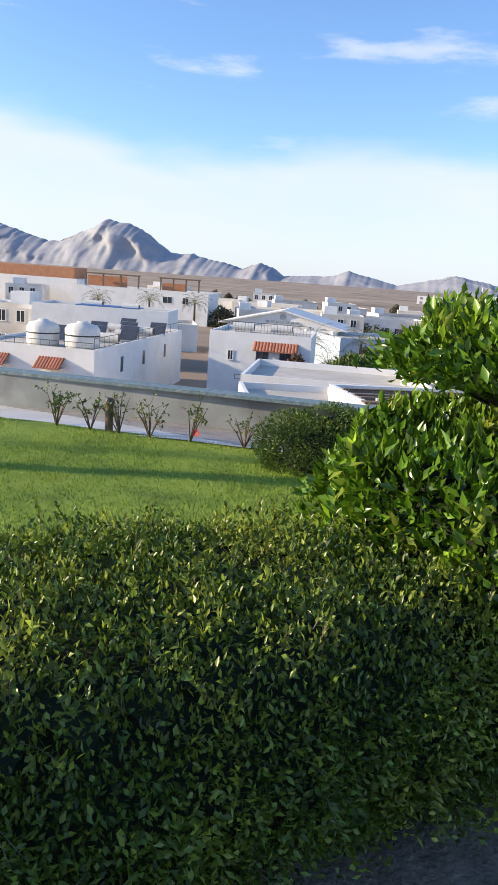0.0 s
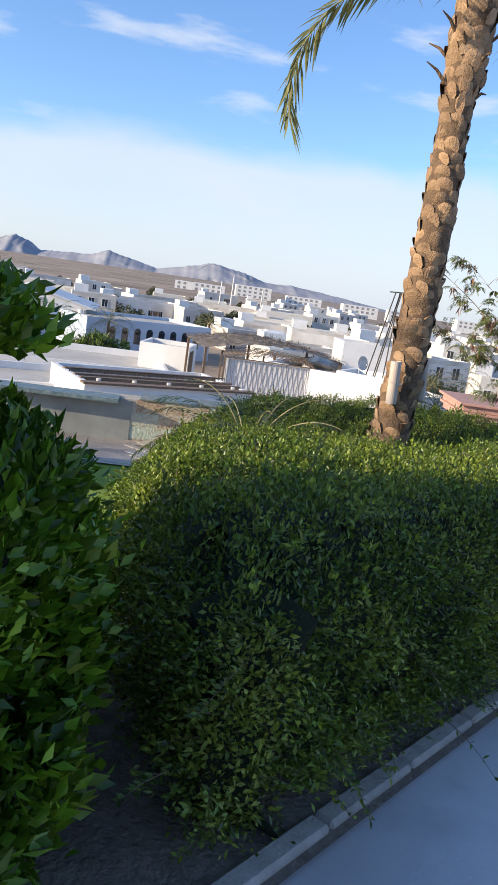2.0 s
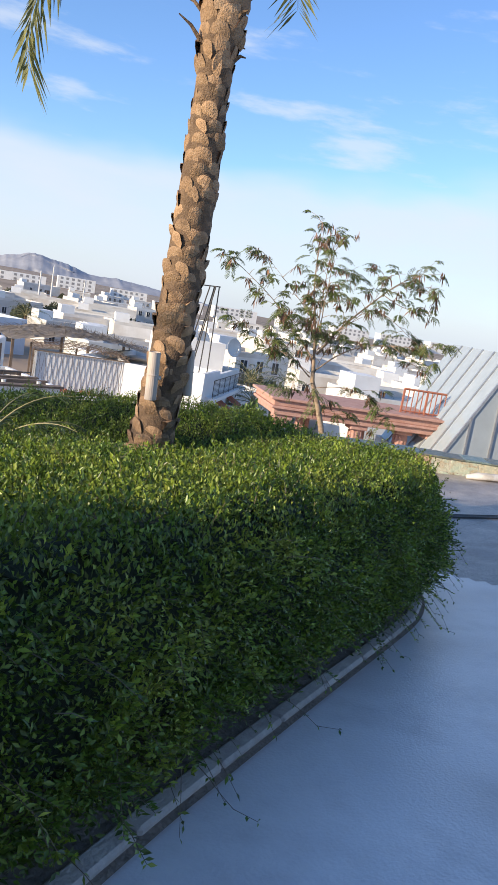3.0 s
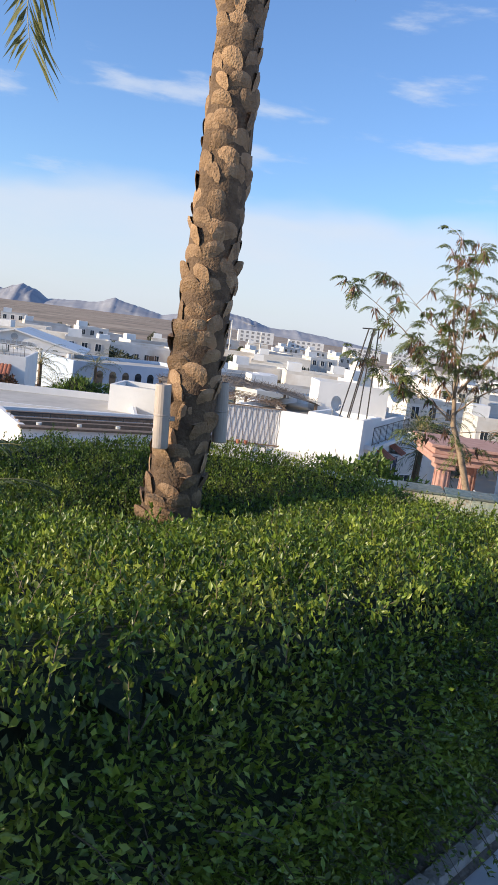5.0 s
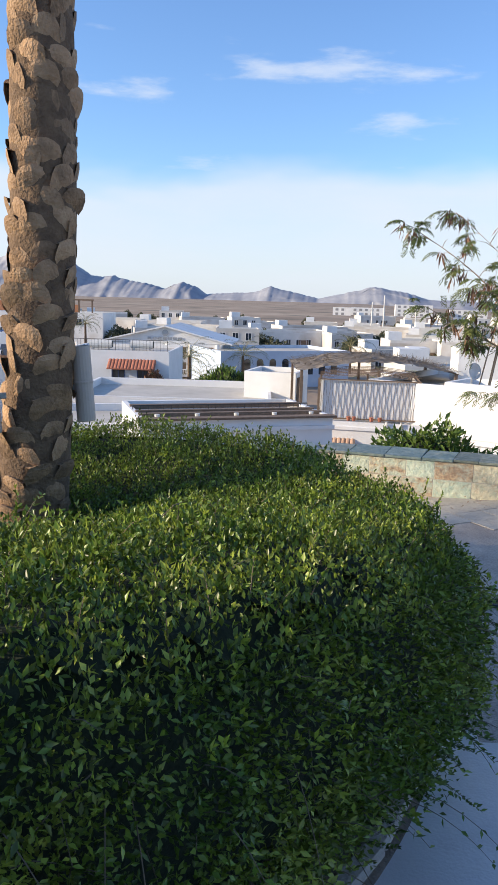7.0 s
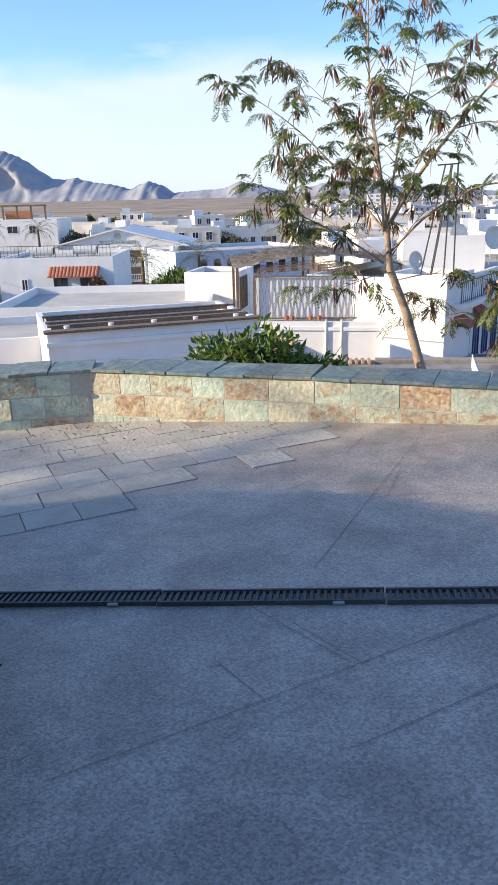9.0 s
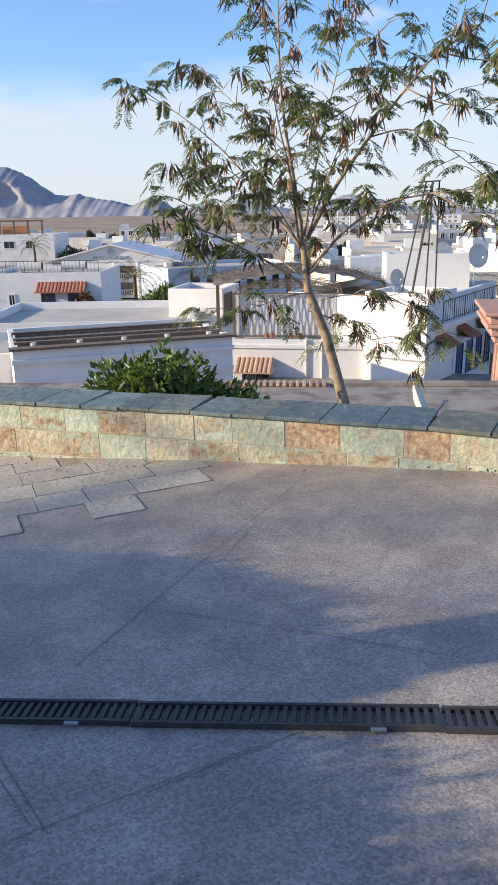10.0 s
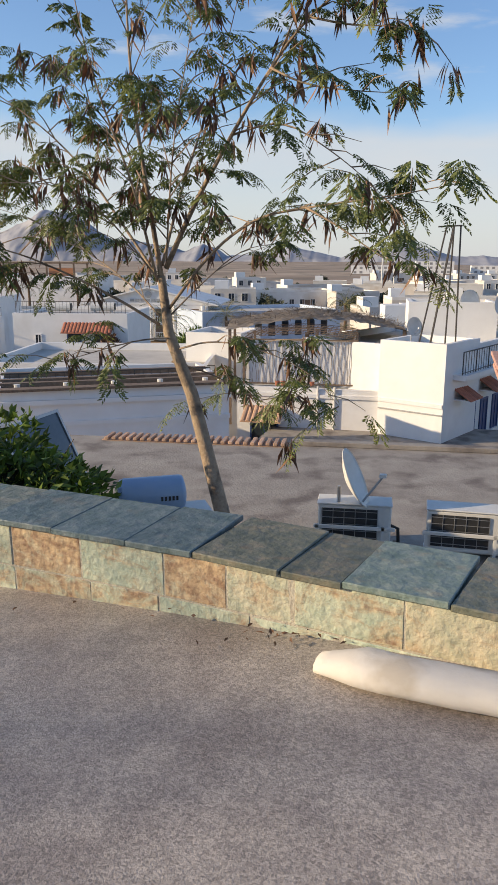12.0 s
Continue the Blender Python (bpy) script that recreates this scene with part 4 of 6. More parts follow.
def satellite_dish(x, y, z, size, heading, tilt, group="dishes"):
    root = thing("satellite_dish", pose(x, y, z, 0, 0, heading), "white satellite dish on a short steel mast", "satellite dish", group)
    part("mast", tube([(0, 0, 0), (0, 0, size * 1.15)], 0.02, 6), M_STEEL, root)
    bm = bmesh.new()
    rings = []
    mt = Matrix.Translation((0, -0.08, size * 1.25)) @ pose(0, 0, 0, tilt, 0, 0)
    for r in (0.0, 0.3, 0.6, 0.85, 1.0, 0.98):
        k = 20
        depth = 0.12 * r * r - (0.012 if r == 0.98 else 0)
        rings.append([bm.verts.new(mt @ Vector((size * 0.5 * max(r, 0.01) * math.cos(2 * math.pi * i / k), -depth * size * 1.5, size * 0.55 * max(r, 0.01) * math.sin(2 * math.pi * i / k)))) for i in range(k)])
    for u, v in zip(rings, rings[1:]):
        for i in range(20):
            bm.faces.new((u[i], u[(i + 1) % 20], v[(i + 1) % 20], v[i]))
    part("reflector", bm, M_PLASTIC, root, smooth=True)
    part("arm", tube([mt @ Vector((0, 0, -size * 0.5)), mt @ Vector((0, -size * 0.6, -size * 0.15))], 0.012, 5), M_STEEL, root)
    part("receiver", box(mt @ Vector((-0.03, -size * 0.66, -size * 0.18)), mt @ Vector((0.03, -size * 0.58, -size * 0.08))), M_PLASTIC, root)


def water_heater(x, y, z, rot, length=0.62, group="roof water heaters"):
    root = thing("water_heater", pose(x, y, z, 0, 0, rot), "pale blue cylindrical solar water tank on a steel stand", "water heater", group)
    n, r = 18, 0.17
    bm = bmesh.new()
    rings = [[bm.verts.new((hx, rr * math.cos(2 * math.pi * k / n), 0.85 + rr * math.sin(2 * math.pi * k / n))) for k in range(n)] for hx, rr in ((-length / 2, 0.1), (-length / 2 + 0.02, r * 0.95), (-length / 2 + 0.05, r), (length / 2 - 0.05, r), (length / 2 - 0.02, r * 0.95), (length / 2, 0.1))]
    for u, v in zip(rings, rings[1:]):
        for k in range(n):
            bm.faces.new((u[k], u[(k + 1) % n], v[(k + 1) % n], v[k]))
    bm.faces.new(rings[0][::-1])
    bm.faces.new(rings[-1])
    part("tank", bm, M_HEATER, root, smooth=True)
    for i in range(5):
        part("letter_bar", box((0.06 + i * 0.035, -0.172, 0.83), (0.08 + i * 0.035, -0.166, 0.87)), M_BLACK, root)
    for sx in (-0.22, 0.22):
        for sy in (-0.12, 0.12):
            part("leg", box((sx - 0.015, sy - 0.015, 0), (sx + 0.015, sy + 0.015, 0.72)), M_STEEL, root)
    part("shelf", box((-0.35, -0.2, 0.66), (0.55, 0.2, 0.69)), M_PLASTIC, root)


def solar_panel(x, y, z, rot, w=0.9, h=1.5, tilt=48):
    root = thing("solar_panel", pose(x, y, z, 0, 0, rot), "glazed solar collector in a pale metal frame leaning on the roof", "solar panel", "roof collectors")
    m = pose(0, 0, 0.1, -tilt, 0, 0)
    part("collector", box((-w / 2, 0, 0), (w / 2, 0.05, h), 0, m), M_PANEL, root)
    bm = bmesh.new()
    for a, b in (((-w / 2 - 0.03, -0.012, -0.03), (-w / 2, 0.07, h + 0.03)), ((w / 2, -0.012, -0.03), (w / 2 + 0.03, 0.07, h + 0.03)), ((-w / 2, -0.012, -0.03), (w / 2, 0.07, 0)), ((-w / 2, -0.012, h), (w / 2, 0.07, h + 0.03))):
        add_box(bm, a, b, 0, m)
    part("frame", bm, M_STEEL, root)
    top = m @ Vector((0, 0.07, h * 0.85))
    for sx in (-w * 0.4, w * 0.4):
        part("prop", tube([(sx, top.y, top.z), (sx, top.y + 0.1, 0)], 0.015, 5), M_STEEL, root)


def build_near_roof():
    root = thing("lower_house", pose(0, 0, -9), "flat grey felt roof of the house just below the terrace", "house")
    part("roof", box((2.0, 12.95, 7.4), (17.5, 21.0, 7.58)), M_ROOF, root)
    part("wall", box((2.05, 13.0, 0), (17.4, 20.95, 7.4)), M_WHITE, root)
    part("edge", box((8.6, 20.85, 7.58), (17.5, 21.05, 7.66), 0.01), M_ROOF, root)
    part("ledge", box((5.4, 20.7, 7.5), (8.6, 21.05, 7.6), 0.01), M_TILE_PALE, root, "clay-coloured ledge")
    for i in range(25):
        part("ledge_tile", box((5.45 + i * 0.125, 20.68, 7.6), (5.52 + i * 0.125, 21.08, 7.65), 0.01), M_TILE_PALE, root)
    air_conditioner(9.72, 16.5, 0)
    air_conditioner(10.85, 16.45, -4)
    satellite_dish(9.55, 16.4, ROOF_Z, 0.6, 82, -25)
    water_heater(7.85, 15.3, ROOF_Z, 25)
    solar_panel(7.35, 15.2, ROOF_Z, 82, 0.9, 1.55, 25)


build_near_roof()


# ---- houses ----
def window(parent, x, y, z, w, h, mat=M_GLASSDARK, frame=M_WHITE):
    """A window in a wall that faces -y: a sunk pane, frame, bar and sill."""
    win = part("window", box((x - w / 2, y - 0.015, z), (x + w / 2, y + 0.1, z + h)), mat, parent)
    bm = bmesh.new()
    t = 0.07
    for a, b in (((x - w / 2 - t, y - 0.06, z), (x - w / 2, y, z + h)), ((x + w / 2, y - 0.06, z), (x + w / 2 + t, y, z + h)), ((x - w / 2 - t, y - 0.06, z + h), (x + w / 2 + t, y, z + h + t)), ((x - 0.025, y - 0.04, z), (x + 0.025, y, z + h))):
        add_box(bm, a, b)
    part("frame", bm, frame, win)
    part("sill", box((x - w / 2 - 0.12, y - 0.12, z - 0.06), (x + w / 2 + 0.12, y, z)), M_WHITE, win)


def railing(parent, p0, p1, h=0.9, n=20, r=0.018, mat=M_IRON):
    p0, p1 = Vector(p0), Vector(p1)
    bm = bmesh.new()
    add_tube(bm, [p0 + Vector((0, 0, h)), p1 + Vector((0, 0, h))], r * 1.4, 5)
    add_tube(bm, [p0 + Vector((0, 0, 0.08)), p1 + Vector((0, 0, 0.08))], r, 5)
    for i in range(n + 1):
        q = p0.lerp(p1, i / n)
        add_tube(bm, [q, q + Vector((0, 0, h))], r * (1.5 if i % 5 == 0 else 0.7), 4)
    part("railing", bm, mat, parent)


def awning(parent, x, y, z, w, depth=0.7, drop=0.45, mat=M_TILE, n=8):
    """A little roof of clay tiles over a window."""
    aw = part("awning", box((x - w / 2, y - depth, z - drop), (x + w / 2, y, z - drop + 0.05), 0, None), M_WHITE, parent)
    for i in range(n):
        q = x - w / 2 + (i + 0.5) * w / n
        bm = bmesh.new()
        r = w / n * 0.55
        ring = []
        for (yy, zz) in ((y, z), (y - depth - 0.06, z - drop)):
            ring.append([bm.verts.new((q + r * math.cos(a), yy, zz + r * math.sin(a) * 0.8)) for a in np.linspace(0, math.pi, 6)])
        for k in range(5):
            bm.faces.new((ring[0][k], ring[0][k + 1], ring[1][k + 1], ring[1][k]))
        bm.faces.new(ring[1])
        part("tile", bm, mat, aw)


def house(x, y, z0, z1, w, d, rot, label, mat=M_WHITE, parapet=0.35, wins=(), sidewins=(), group="", name="house"):
    """A flat-roofed block with a parapet. x, y: the middle of its front."""
    root = thing(name, pose(x, y, z0, 0, 0, rot), label, "house", group)
    h = z1 - z0
    part("wall", box((-w / 2, 0, 0), (w / 2, d, h - parapet)), mat, root)
    part("roof", box((-w / 2 + 0.2, 0.2, h - parapet), (w / 2 - 0.2, d - 0.2, h - parapet + 0.05)), M_ROOFTOP, root)
    for a, b in (((-w / 2, 0, 0), (w / 2, 0.2, 1)), ((-w / 2, d - 0.2, 0), (w / 2, d, 1)), ((-w / 2, 0.2, 0), (-w / 2 + 0.2, d - 0.2, 1)), ((w / 2 - 0.2, 0.2, 0), (w / 2, d - 0.2, 1))):
        part("parapet", box((a[0], a[1], h - parapet), (b[0], b[1], h)), mat, root)
    for (wx, wz, ww, wh) in wins:
        window(root, wx, 0, wz, ww, wh)
    return root


TOWN = -9.0

# house with the tall white block, rods and side wing
wb = house(11.53, 39.07, TOWN, -1.55, 2.85, 3.2, -30, "square white rooftop block with bare steel rods rising from it")
for i, (px, py) in enumerate(((0.55, 0.5), (0.7, 1.4), (1.05, 0.5), (1.15, 1.4), (0.85, 0.9))):
    top = (px * 0.6 + 0.45, py * 0.5 + 0.5, 7.45 + 4.4)
    part("steel_rod", tube([(px - 0.6 if i % 2 == 0 else px, py, 7.0), top], 0.035, 5), M_IRON, wb)
part("rod_tie", tube([(0.5, 0.6, 11.8), (1.2, 1.2, 11.85)], 0.03, 5), M_IRON, wb)
part("cornice", box((-1.4, -0.06, 4.95), (1.4, 0, 5.1)), M_WHITE, wb)
part("ledge", box((-1.4, -0.05, 4.65), (1.4, 0, 4.7)), M_STEEL, wb)
satellite_dish(11.5, 39.9, -1.9, 0.7, 30, -10)
wing = house(15.2, 43.0, TOWN, -1.8, 9.0, 7.0, 62, "white house wing with blue doors and shutters and clay awnings")
for i in range(6):
    window(wing, -3.6 + i * 1.45, 0, 3.2, 0.7, 1.5, M_BLUEWOOD, M_BLUEWOOD)
    if i % 2 == 0:
        awning(wing, -3.6 + i * 1.45, 0, 5.6, 1.3)
railing(wing, (-4.4, -0.4, 6.2), (4.0, -0.4, 6.2), 0.9, 30)
part("balcony", box((-4.5, -0.6, 6.0), (4.2, 0, 6.2)), M_WHITE, wing)
satellite_dish(15.5, 43.5, -1.6, 1.0, 20, -10)
satellite_dish(14.4, 46.5, -1.6, 1.0, 20, -10)
air = house(13.6, 45.0, -3.0, -0.3, 4.0, 3.0, 0, "small white rooftop room with an air-conditioning box")

# terrace with the iron cage pergola
cage_base = house(7.4, 40.3, TOWN, -3.72, 6.2, 7.5, -4, "white terrace house below the iron pergola", parapet=0.15)
awning(cage_base, -1.9, 0, 4.4, 1.7, 0.9, 0.5, M_TILE_PALE)
window(cage_base, -1.9, 0, 2.6, 1.1, 1.2, M_GLASSDARK, M_BLUEWOOD)
for sx in (0.4, 1.1):
    part("drain_pipe", tube([(sx, -0.06, 0), (sx, -0.06, 5.4)], 0.05, 6), M_PLASTIC, cage_base)
part("cornice", box((-3.2, -0.08, 4.9), (3.2, 0, 5.05)), M_WHITE, cage_base)


def build_cage():
    root = thing("iron_pergola", pose(4.5, 41.1, -3.72, 0, 0, 0), "rust-brown iron pergola with scrolled bar screens and white backing", "pergola")
    w, d, h = 4.85, 3.2, 2.0
    for x, y in ((0, 0), (w, 0), (w, d), (0, d), (w * 0.5, d)):
        part("post", box((x - 0.05, y - 0.05, 0), (x + 0.05, y + 0.05, h)), M_WOOD, root)
    part("backing_sheet", box((0.06, 0.12, 0.05), (w - 0.06, 0.14, h - 0.08)), M_WHITE, root, "white sheet behind the bars")
    part("side_sheet", box((w - 0.14, 0.1, 0.5), (w - 0.12, d, h - 0.08)), M_PLASTIC, root)
    n = 34
    for i in range(n):
        x = 0.1 + i * (w - 0.2) / (n - 1)
        s = 1 if i % 2 else -1
        pts = [(x + s * 0.035 * math.sin(f * 3 * math.pi), 0.03, 0.08 + f * (h - 0.2)) for f in np.linspace(0, 1, 10)]
        part("bar", tube(pts, 0.011, 4), M_WOOD, root)
    for i in range(14):
        y = 0.15 + i * (d - 0.3) / 13
        part("bar", tube([(w + 0.02, y, 0.05), (w + 0.02, y, h * 0.45)], 0.012, 4), M_WOOD, root)
    for z in (0.05, h - 0.05):
        part("rail", box((0, -0.02, z - 0.03), (w, 0.04, z + 0.03)), M_WOOD, root)
        part("rail", box((w - 0.02, 0, z - 0.03), (w + 0.04, d, z + 0.03)), M_WOOD, root)
    bm = bmesh.new()
    # shallow arched lattice on the roof
    for y in np.linspace(0, d, 5):
        for lo in (0.0, 0.16):
            add_tube(bm, [(x, y, h + lo + 0.22 * math.sin(math.pi * x / w)) for x in np.linspace(0, w, 12)], 0.016, 4)
        for i in range(22):
            x = (i + 0.5) * w / 22
            zz = h + 0.22 * math.sin(math.pi * x / w)
            add_tube(bm, [(x - 0.1, y, zz), (x + 0.1, y, zz + 0.16)], 0.01, 4)
    for i in range(12):
        x = i * w / 11
        add_tube(bm, [(x, 0, h + 0.22 * math.sin(math.pi * x / w)), (x, d, h + 0.22 * math.sin(math.pi * x / w))], 0.014, 4)
    part("roof_lattice", bm, M_WOOD, root)
    for x, y in ((1.5, -0.15), (1.75, -0.15), (2.6, -0.15), (3.0, -0.15)):
        pot = thing("plant_pot", pose(4.5 + x, 40.85, -3.72), "small clay plant pot on the terrace ledge", "plant pot", "pots by the pergola")
        part("pot", tube([(0, 0, 0), (0, 0, 0.2)], [0.08, 0.11], 10), M_TILE, pot)
    thatch = thing("thatched_shelter", pose(7.5, 43.5, -6, 0, 0, 8), "low shelter roofed with untidy grey reeds", "shelter")
    bm = bmesh.new()
    rng = np.random.default_rng(4)
    gx, gy = 26, 14
    vs = [[bm.verts.new((-4.2 + 8.4 * i / gx, 7.0 * j / gy, 4.35 + 0.55 * math.sin(math.pi * i / gx) + 0.12 * rng.random())) for j in range(gy + 1)] for i in range(gx + 1)]
    for i in range(gx):
        for j in range(gy):
            bm.faces.new((vs[i][j], vs[i + 1][j], vs[i + 1][j + 1], vs[i][j + 1]))
    part("reed_roof", bm, M_REED, thatch)
    n = 1600
    c = np.stack([rng.uniform(-4.2, 4.2, n), rng.uniform(0, 7, n), np.full(n, 4.5)], 1)
    c[:, 2] += 0.5 * np.sin(np.pi * (c[:, 0] + 4.2) / 8.4)
    tagged(leaves_mesh("loose_reeds", c, np.stack([rng.normal(0, 1, n), rng.normal(0, 0.5, n), rng.normal(0.1, 0.15, n)], 1), np.tile([0, 0, 1.0], (n, 1)), 0.5, 0.035, M_REED, thatch, rng), kind="stuff")
    for x in (-4, 0, 4):
        for y in (0.2, 6.8):
            part("post", box((x - 0.07, y - 0.07, 0), (x + 0.07, y + 0.07, 4.45)), M_WOOD, thatch)


build_cage()

# long shaded house front with ledge, awnings and windows
lw = house(1.95, 31.5, TOWN, -2.35, 7.4, 5.0, 24, "long low white house front with a moulded cornice and clay awnings", parapet=0.4)
part("cornice", box((-3.75, -0.1, 6.15), (3.75, 0, 6.3)), M_WHITE, lw)
part("cornice_edge", box((-3.8, -0.16, 6.6), (3.8, 0.3, 6.68)), M_WOOD, lw)
part("string_course", box((-3.72, -0.05, 5.45), (3.72, 0, 5.6)), M_WHITE, lw)
awning(lw, 2.3, 0, 4.3, 1.5, 0.8, 0.4, M_TILE, 10)
window(lw, 2.3, 0, 2.6, 1.2, 1.2)
window(lw, 0.2, 0, 2.9, 0.5, 0.8)
window(lw, -0.7, 0, 2.9, 0.5, 0.5)
for i in range(5):
    part("roof_vent", tube([(-3 + i * 1.5, 0.5, 6.5), (-3 + i * 1.5, 0.5, 6.75)], [0.08, 0.1], 8), M_PLASTIC, lw)
railing(lw, (-3.6, 2.5, 6.3), (3.6, 2.5, 6.3), 0.5, 24)
for k, yy in enumerate((0.9, 1.7, 3.2)):
    part("timber_beam", box((-3.6, yy, 6.55), (3.6, yy + 0.25, 6.72)), M_WOOD, lw)
lw2 = house(-4.5, 33.5, TOWN, -3.2, 5.0, 6.0, 18, "white house end with a clay awning over its window", parapet=0.4)
awning(lw2, 1.0, 0, 4.4, 1.6, 0.8, 0.4)
window(lw2, 1.0, 0, 2.6, 1.0, 1.2)

t2 = house(-4.3, 46.0, TOWN, -3.7, 12.0, 10.0, 6, "white terrace wall with a brown timber screen", parapet=0.5)
part("timber_screen", box((-4.0, -0.1, 3.9), (0.2, -0.02, 4.85)), M_WOOD, t2)
railing(t2, (-6.4, 0.1, 4.9), (6.4, 0.1, 4.9), 0.35, 16)
wk = house(1.1, 51.0, TOWN, -2.48, 3.3, 4.0, -8, "plain white cubic stair tower with a slatted side")
for i in range(5):
    part("slat", box((1.66, 0.4 + i * 0.4, 4.3), (1.7, 0.6 + i * 0.4, 6.2)), M_WOOD, wk)

ah = house(-13.5, 66.0, TOWN, -2.6, 9.2, 9.0, 5, "pale house with a clay awning over two shuttered windows", parapet=0.3)
awning(ah, 1.5, 0, 5.6, 4.0, 0.9, 0.7, M_TILE, 14)
window(ah, 0.3, 0, 3.5, 1.0, 1.4, M_GLASSDARK, M_BLUEWOOD)
window(ah, 2.4, 0, 3.6, 0.9, 1.4, M_GLASSDARK, M_BLUEWOOD)
window(ah, -2.6, 0, 3.9, 0.4, 0.8)
railing(ah, (-4.4, 0.3, 6.3), (4.4, 0.3, 6.3), 1.0, 30)
bush("climbing_plant", -9.9, 65.2, -6.4, 0.9, 0.6, 2.6, "dark purple-leaved climber against the pale house", M_POD, 0.3, 0.16, 700, 41)
bush("bush", -6.0, 80.0, TOWN, 4.5, 3.0, 4.6, "grey-green rounded shrubbery before the gabled house", M_LEAF_BUSH, 0.5, 0.2, 2500, 42)


def build_gable():
    root = thing("gabled_house", pose(-18.6, 105.3, TOWN + 0.2, 0, 0, 4), "white house with a wide low gable and pillared balconies", "house")
    part("wall", box((-7.8, 0, 0), (7.8, 14, 4.6)), M_WHITE, root)
    bm = bmesh.new()
    fr = [(-9, 0, 4.5), (9, 0, 4.5), (0, 0, 6.7)]
    a = [bm.verts.new(p) for p in fr]
    b = [bm.verts.new((p[0], 14, p[2])) for p in fr]
    bm.faces.new(a)
    bm.faces.new(b[::-1])
    for i in range(3):
        bm.faces.new((a[i], b[i], b[(i + 1) % 3], a[(i + 1) % 3]))
    part("gable", bm, M_WHITE, root)
    for s in (-1, 1):
        ang = math.degrees(math.atan2(2.2, 9))
        part("roof", box((0, -0.5, 0), (9.4, 14.3, 0.18), 0, Matrix.Translation((0, 0, 6.72)) @ pose(0, 0, 0, 0, ang, 0) @ Matrix.Diagonal((1, 1, 1, 1)) if s > 0 else Matrix.Translation((0, 0, 6.72)) @ pose(0, 0, 0, 0, -ang, 0) @ Matrix.Translation((-9.4, 0, 0))), M_WHITE, root)
    part("emblem", tube([(0, -0.15, 5.9), (0, 0.0, 5.9)], 0.45, 14), M_STEEL, root)
    for i in range(7):
        part("sign_bar", box((-2.4 + i * 0.7, -0.1, 5.0), (-1.9 + i * 0.7, 0, 5.35)), M_STEEL, root)
    for x in (1.9, 5.6, -4.5):
        for z in (0.4, 2.5):
            loggia = part("window", box((x - 1.0, -0.02, z), (x + 1.0, 0.1, z + 1.6)), M_WOOD, root)
            bm = bmesh.new()
            for k in range(9):
                add_box(bm, (x - 1.0 + k * 0.24, -0.2, z), (x - 0.93 + k * 0.24, -0.12, z + 0.6))
            add_box(bm, (x - 1.1, -0.25, z + 0.6), (x + 1.1, -0.08, z + 0.68))
            part("balustrade", bm, M_WHITE, loggia)
    for x in (0.4, 3.5, 7.2):
        part("pillar", tube([(x, -0.35, 0), (x, -0.35, 4.5)], 0.28, 10), M_WHITE, root)
    return root


build_gable()
bl = house(-1.5, 100.0, TOWN, -4.4, 18, 12, 30, "pale blue block with a row of arched windows", M_BLUE, 0.5)
for i in range(8):
    x = -5.5 + i * 1.75
    win = part("window", box((x - 0.45, -0.02, 1.6), (x + 0.45, 0.1, 3.2)), M_GLASSDARK, bl)
    bm = bmesh.new()
    add_tube(bm, [(x, -0.02, 3.2), (x, 0.1, 3.2)], 0.45, 14)
    part("arch", bm, M_GLASSDARK, win)

# white house with water tanks and solar collectors on its roof
v1 = house(-26.8, 49.2, TOWN, -3.6, 9.6, 26.0, 4, "white house with tanks, collectors and rails on its flat roof", parapet=0.25)
awning(v1, 1.6, 0, 4.6, 2.0, 1.0, 0.7, M_TILE, 9)
awning(v1, -2.6, 0, 4.6, 2.0, 1.0, 0.7, M_TILE, 9)
railing(v1, (-4.7, 0.2, 5.4), (4.7, 0.2, 5.4), 0.45, 14)
railing(v1, (4.7, 0.2, 5.4), (4.7, 25.8, 5.4), 0.8, 24)
for i, yy in enumerate((6.0, 12.0, 19.0)):
    part("side_window", box((4.79, yy, 3.2), (4.83, yy + 0.6, 4.4)), M_GLASSDARK, v1)


def water_tank(x, y, z, r, h):
    root = thing("water_tank", pose(x, y, z), "cream plastic water tank with a dark band on the roof", "water tank", "roof tanks")
    n = 24
    bm = bmesh.new()
    prof = [(0, r * 0.93), (0.15 * h, r), (0.75 * h, r), (0.9 * h, r * 0.85), (0.98 * h, r * 0.35), (1.04 * h, r * 0.3), (1.05 * h, r * 0.05)]
    rings = [[bm.verts.new((rr * math.cos(2 * math.pi * k / n), rr * math.sin(2 * math.pi * k / n), zz)) for k in range(n)] for zz, rr in prof]
    for u, v in zip(rings, rings[1:]):
        for k in range(n):
            bm.faces.new((u[k], u[(k + 1) % n], v[(k + 1) % n], v[k]))
    bm.faces.new(rings[0][::-1])
    bm.faces.new(rings[-1])
    part("tank", bm, M_PLASTIC, root, smooth=True)
    part("band", tube([(0, 0, 0.5 * h), (0, 0, 0.55 * h)], r * 1.012, 24), M_BLACK, root)


water_tank(-27.2, 51.8, -3.85, 1.2, 1.9)
water_tank(-24.1, 52.0, -3.85, 1.3, 1.95)
for i in range(7):
    solar_panel(-28.0 + (i % 3) * 2.0, 56.0 + i * 2.4, -3.85, 10, 1.5, 1.7, 50)
tarp_house = house(-36.0, 82.0, TOWN, -2.3, 16.0, 8.0, 10, "white house with a blue tarpaulin on its roof", parapet=0.3)
part("tarpaulin", box((-3.0, 0.5, 6.7), (4.5, 3.5, 6.8)), M_TARP, tarp_house)


